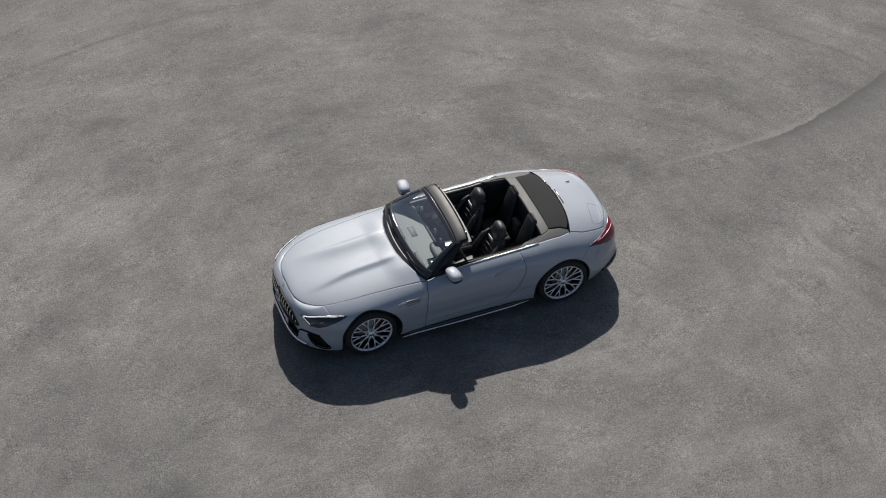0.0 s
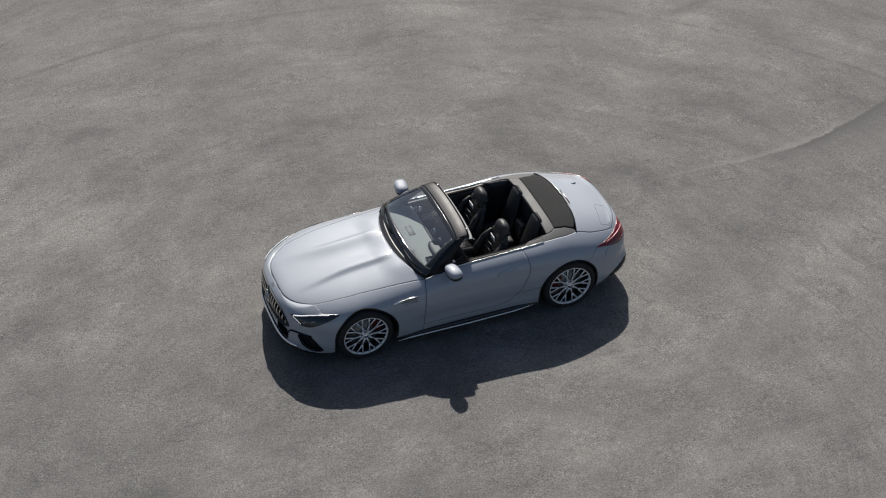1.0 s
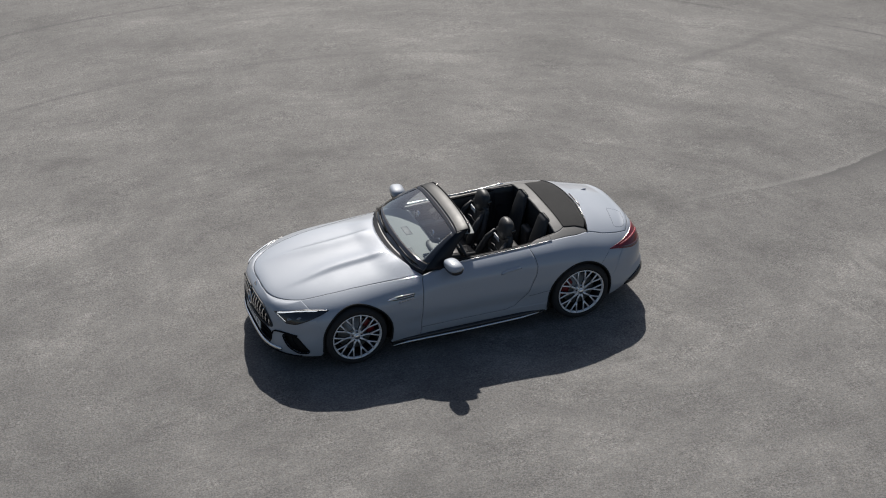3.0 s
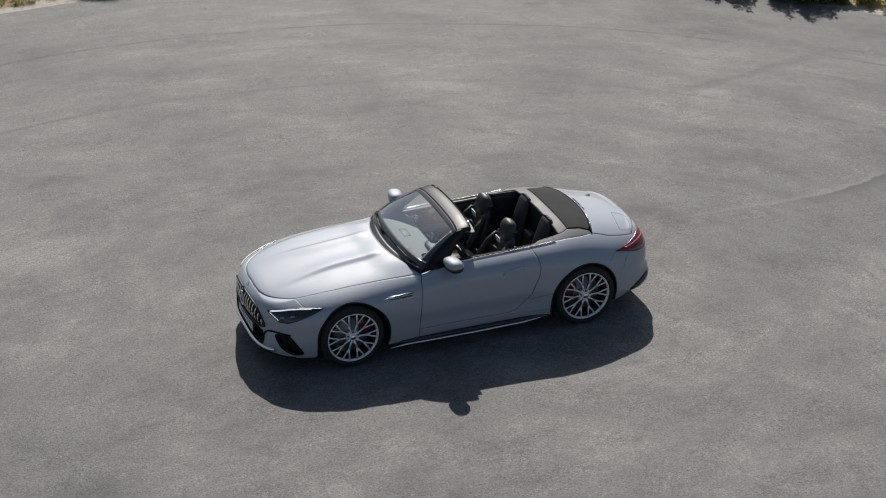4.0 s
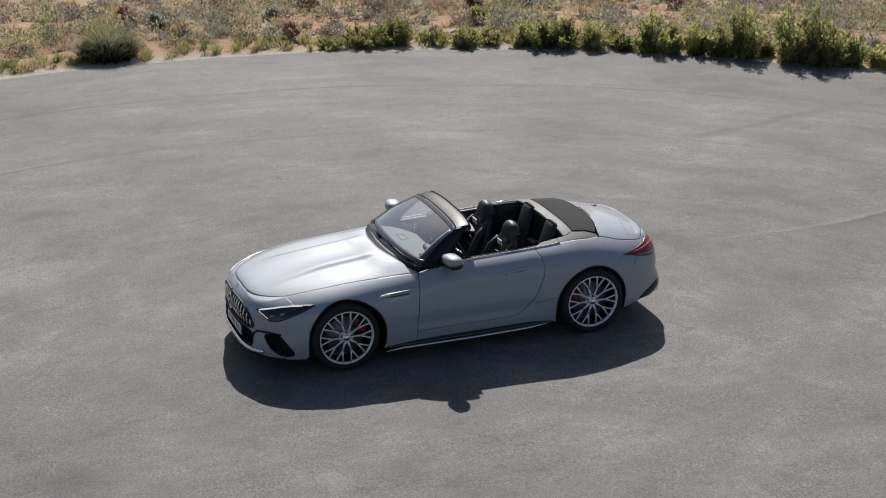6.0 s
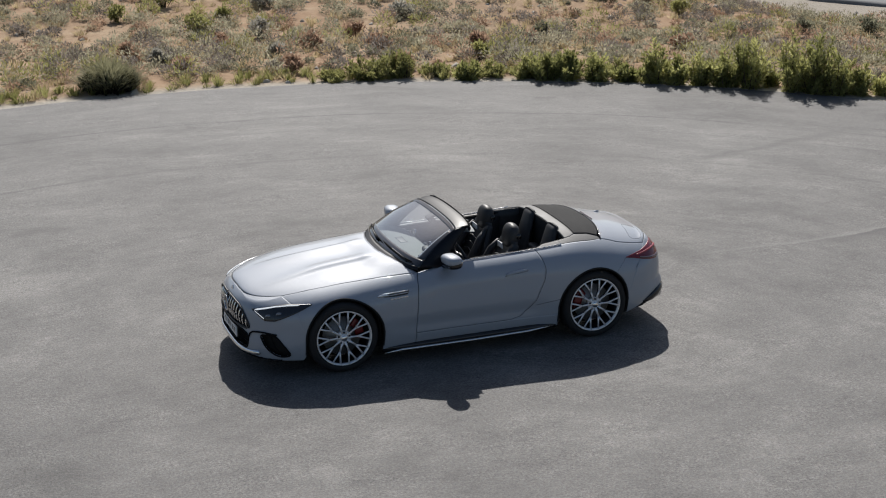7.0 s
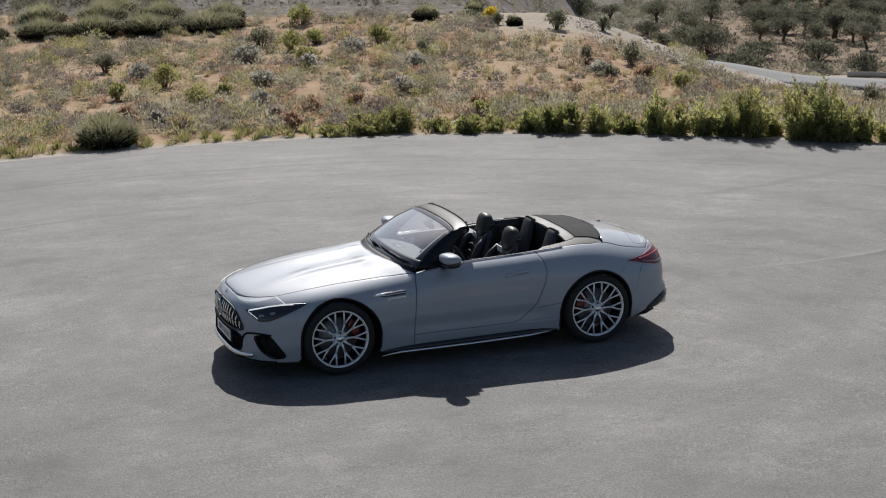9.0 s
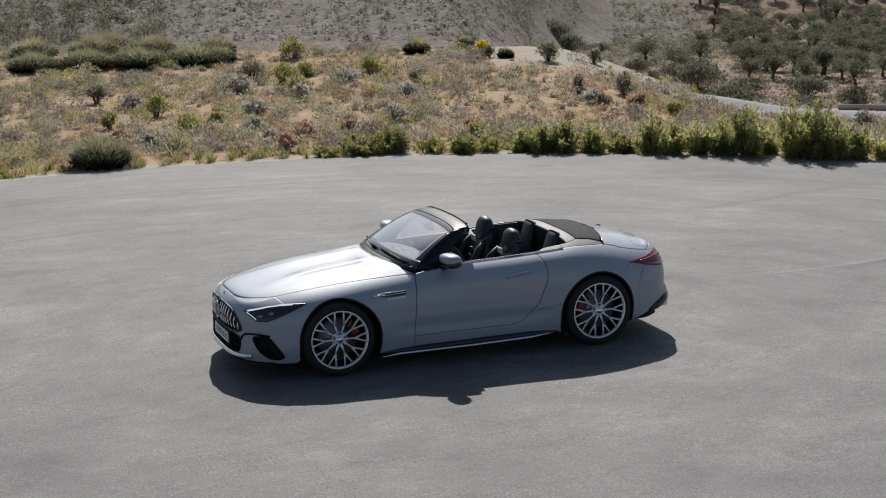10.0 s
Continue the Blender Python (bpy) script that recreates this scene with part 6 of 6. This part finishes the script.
def seat_at(y):
    """A front seat with a built-in head restraint."""
    tilt = Matrix.Translation((0.42, y, 0.42)) @ Matrix.Rotation(radians(21), 4, "Y")
    cushion = part("seat", blob(0.29, 0.235, 0.09, 3.2, Matrix.Translation((0.20, y, 0.45)) @ Matrix.Rotation(radians(-7), 4, "Y")), M_LEATHER, car, "black leather seat with a high backrest")

    def back(a, b):
        u, v = 2 * math.pi * a, b
        h = 0.60 * v
        w = 0.245 - 0.055 * smoothstep(0.55, 1.0, v) + 0.02 * math.sin(math.pi * min(1, v * 1.2))
        d = 0.085 - 0.025 * v
        c, s = math.cos(u), math.sin(u)
        k = 1.0 if 0.02 < v < 0.98 else 0.72
        hollow = 0.035 * (1 - abs(s) ** 2) * (c < 0)
        return tilt @ Vector((math.copysign(abs(c) ** 0.75, c) * d * k + hollow, math.copysign(abs(s) ** 0.75, s) * w * k, h))
    part("backrest", grid(36, 24, back, wrap=True), M_LEATHER, cushion)
    part("backrest_top", blob(0.055, 0.165, 0.03, 2.4, tilt @ Matrix.Translation((0.0, 0, 0.59))), M_LEATHER, cushion)
    for s in (-1, 1):
        part("bolster", tube([tuple(tilt @ Vector((-0.075, s * 0.20, 0.05))), tuple(tilt @ Vector((-0.10, s * 0.215, 0.22))), tuple(tilt @ Vector((-0.075, s * 0.195, 0.42))), tuple(tilt @ Vector((-0.04, s * 0.165, 0.54)))], [0.03, 0.045, 0.04, 0.02], 8), M_LEATHER, cushion)
        part("bolster", tube([(0.0, y + s * 0.20, 0.50), (0.20, y + s * 0.21, 0.515), (0.36, y + s * 0.20, 0.51)], [0.03, 0.045, 0.035], 8), M_LEATHER, cushion)
    part("head_restraint", blob(0.070, 0.130, 0.130, 2.7, tilt @ Matrix.Translation((-0.012, 0, 0.640)) @ Matrix.Rotation(radians(-9), 4, "Y")), M_LEATHER, cushion, "rounded black head restraint")
    part("restraint_neck", tube([tuple(tilt @ Vector((0.0, 0, 0.56))), tuple(tilt @ Vector((0.0, 0, 0.66)))], 0.075, 10, flat=0.5, up=(0, 1, 0)), M_LEATHER, cushion)
    part("seat_badge", rounded(0.010, 0.120, 0.060, 0.003, tilt @ Matrix.Translation((-0.090, 0, 0.520)) @ Matrix.Rotation(radians(-25), 4, "Y")), M_CARD, cushion, "bright tag below the head restraint")
    part("speaker_grille", moved(lathe([(0.0, -0.005), (0.026, -0.004), (0.030, 0.004)], 18), tilt @ Matrix.Translation((0.02, -0.128 if y < 0 else -0.128, 0.67))), M_BLACK, cushion)
    part("back_shell", grid(12, 10, lambda a, b: tilt @ Vector((0.088 - 0.028 * b - 0.04 * (2 * a - 1) ** 2, (0.21 - 0.04 * b) * (2 * a - 1), 0.03 + 0.52 * b))), M_PLASTIC, cushion, thick=0.008)
    for i in range(5):
        p = [tuple(tilt @ Vector((-0.078 + 0.02 * t * t, 0.13 * t, 0.12 + 0.075 * i - 0.03 * abs(t)))) for t in (-1, -0.5, 0, 0.5, 1)]
        part("quilting", tube(p, 0.008, 5), M_LEATHER, cushion)


seat_at(-0.355)
seat_at(0.355)
for s in (-1, 1):
    m = Matrix.Translation((1.036, s * 0.30, 0.625)) @ Matrix.Rotation(radians(14), 4, "Y")
    rear = part("rear_seat", rounded(0.12, 0.38, 0.74, 0.055, m @ Matrix.Translation((0, 0, 0.09)), (0.6, 0.62)), M_LEATHER, car, "black leather rear seat with a raised restraint")
    part("rear_cushion", rounded(0.34, 0.42, 0.14, 0.05, Matrix.Translation((0.86, s * 0.29, 0.42))), M_LEATHER, rear)
part("rear_divider", rounded(0.10, 0.20, 0.30, 0.03, Matrix.Translation((1.07, 0, 0.62))), M_LEATHER, car)
# inner sides of the doors and of the cabin
for turn, door in ((lambda s: s, doors[0]), (mirrored, doors[1])):
    def lining(a, b):
        x = -0.50 + 1.42 * a
        z = body(*by_y(x, 0.714)).z - 0.004
        t = b
        return Vector((x, -0.690 + 0.05 * min(1, t / 0.12) - 0.015 * smoothstep(0.12, 1, t), z - 0.66 * max(0.0, t - 0.06)))
    part("door_lining", turn(grid(24, 14, lining)), M_LEATHER, door, thick=-0.01)
    part("door_top_trim", turn(grid(24, 4, lambda a, b: Vector((-0.46 + 1.36 * a, -0.688 + 0.055 * b, body(*by_y(-0.46 + 1.36 * a, 0.714)).z + 0.003 - 0.012 * b)))), M_MATT, door, "black leather strip along the door top", thick=0.01)
    part("door_armrest", turn(rounded(0.62, 0.09, 0.06, 0.025, Matrix.Translation((0.25, -0.61, 0.70)))), M_LEATHER_GREY, door)
    part("speaker_plate", turn(rounded(0.16, 0.012, 0.10, 0.004, Matrix.Translation((-0.18, -0.635, 0.83)))), M_ALLOY, door)
    part("cabin_side", turn(grid(14, 8, lambda a, b: Vector((0.86 + 0.30 * a, -0.655 + 0.05 * a, body(*by_y(0.86 + 0.30 * a, 0.65)).z - 0.004 - 0.62 * b)))), M_LEATHER, car, thick=-0.01)
part("cabin_back", grid(16, 8, lambda a, b: Vector((1.14 + 0.01 * b, 0.62 * (2 * a - 1), body(*by_y(1.15, 0.62 * abs(2 * a - 1))).z - 0.006 - 0.62 * b))), M_CARPET, car, thick=0.01)
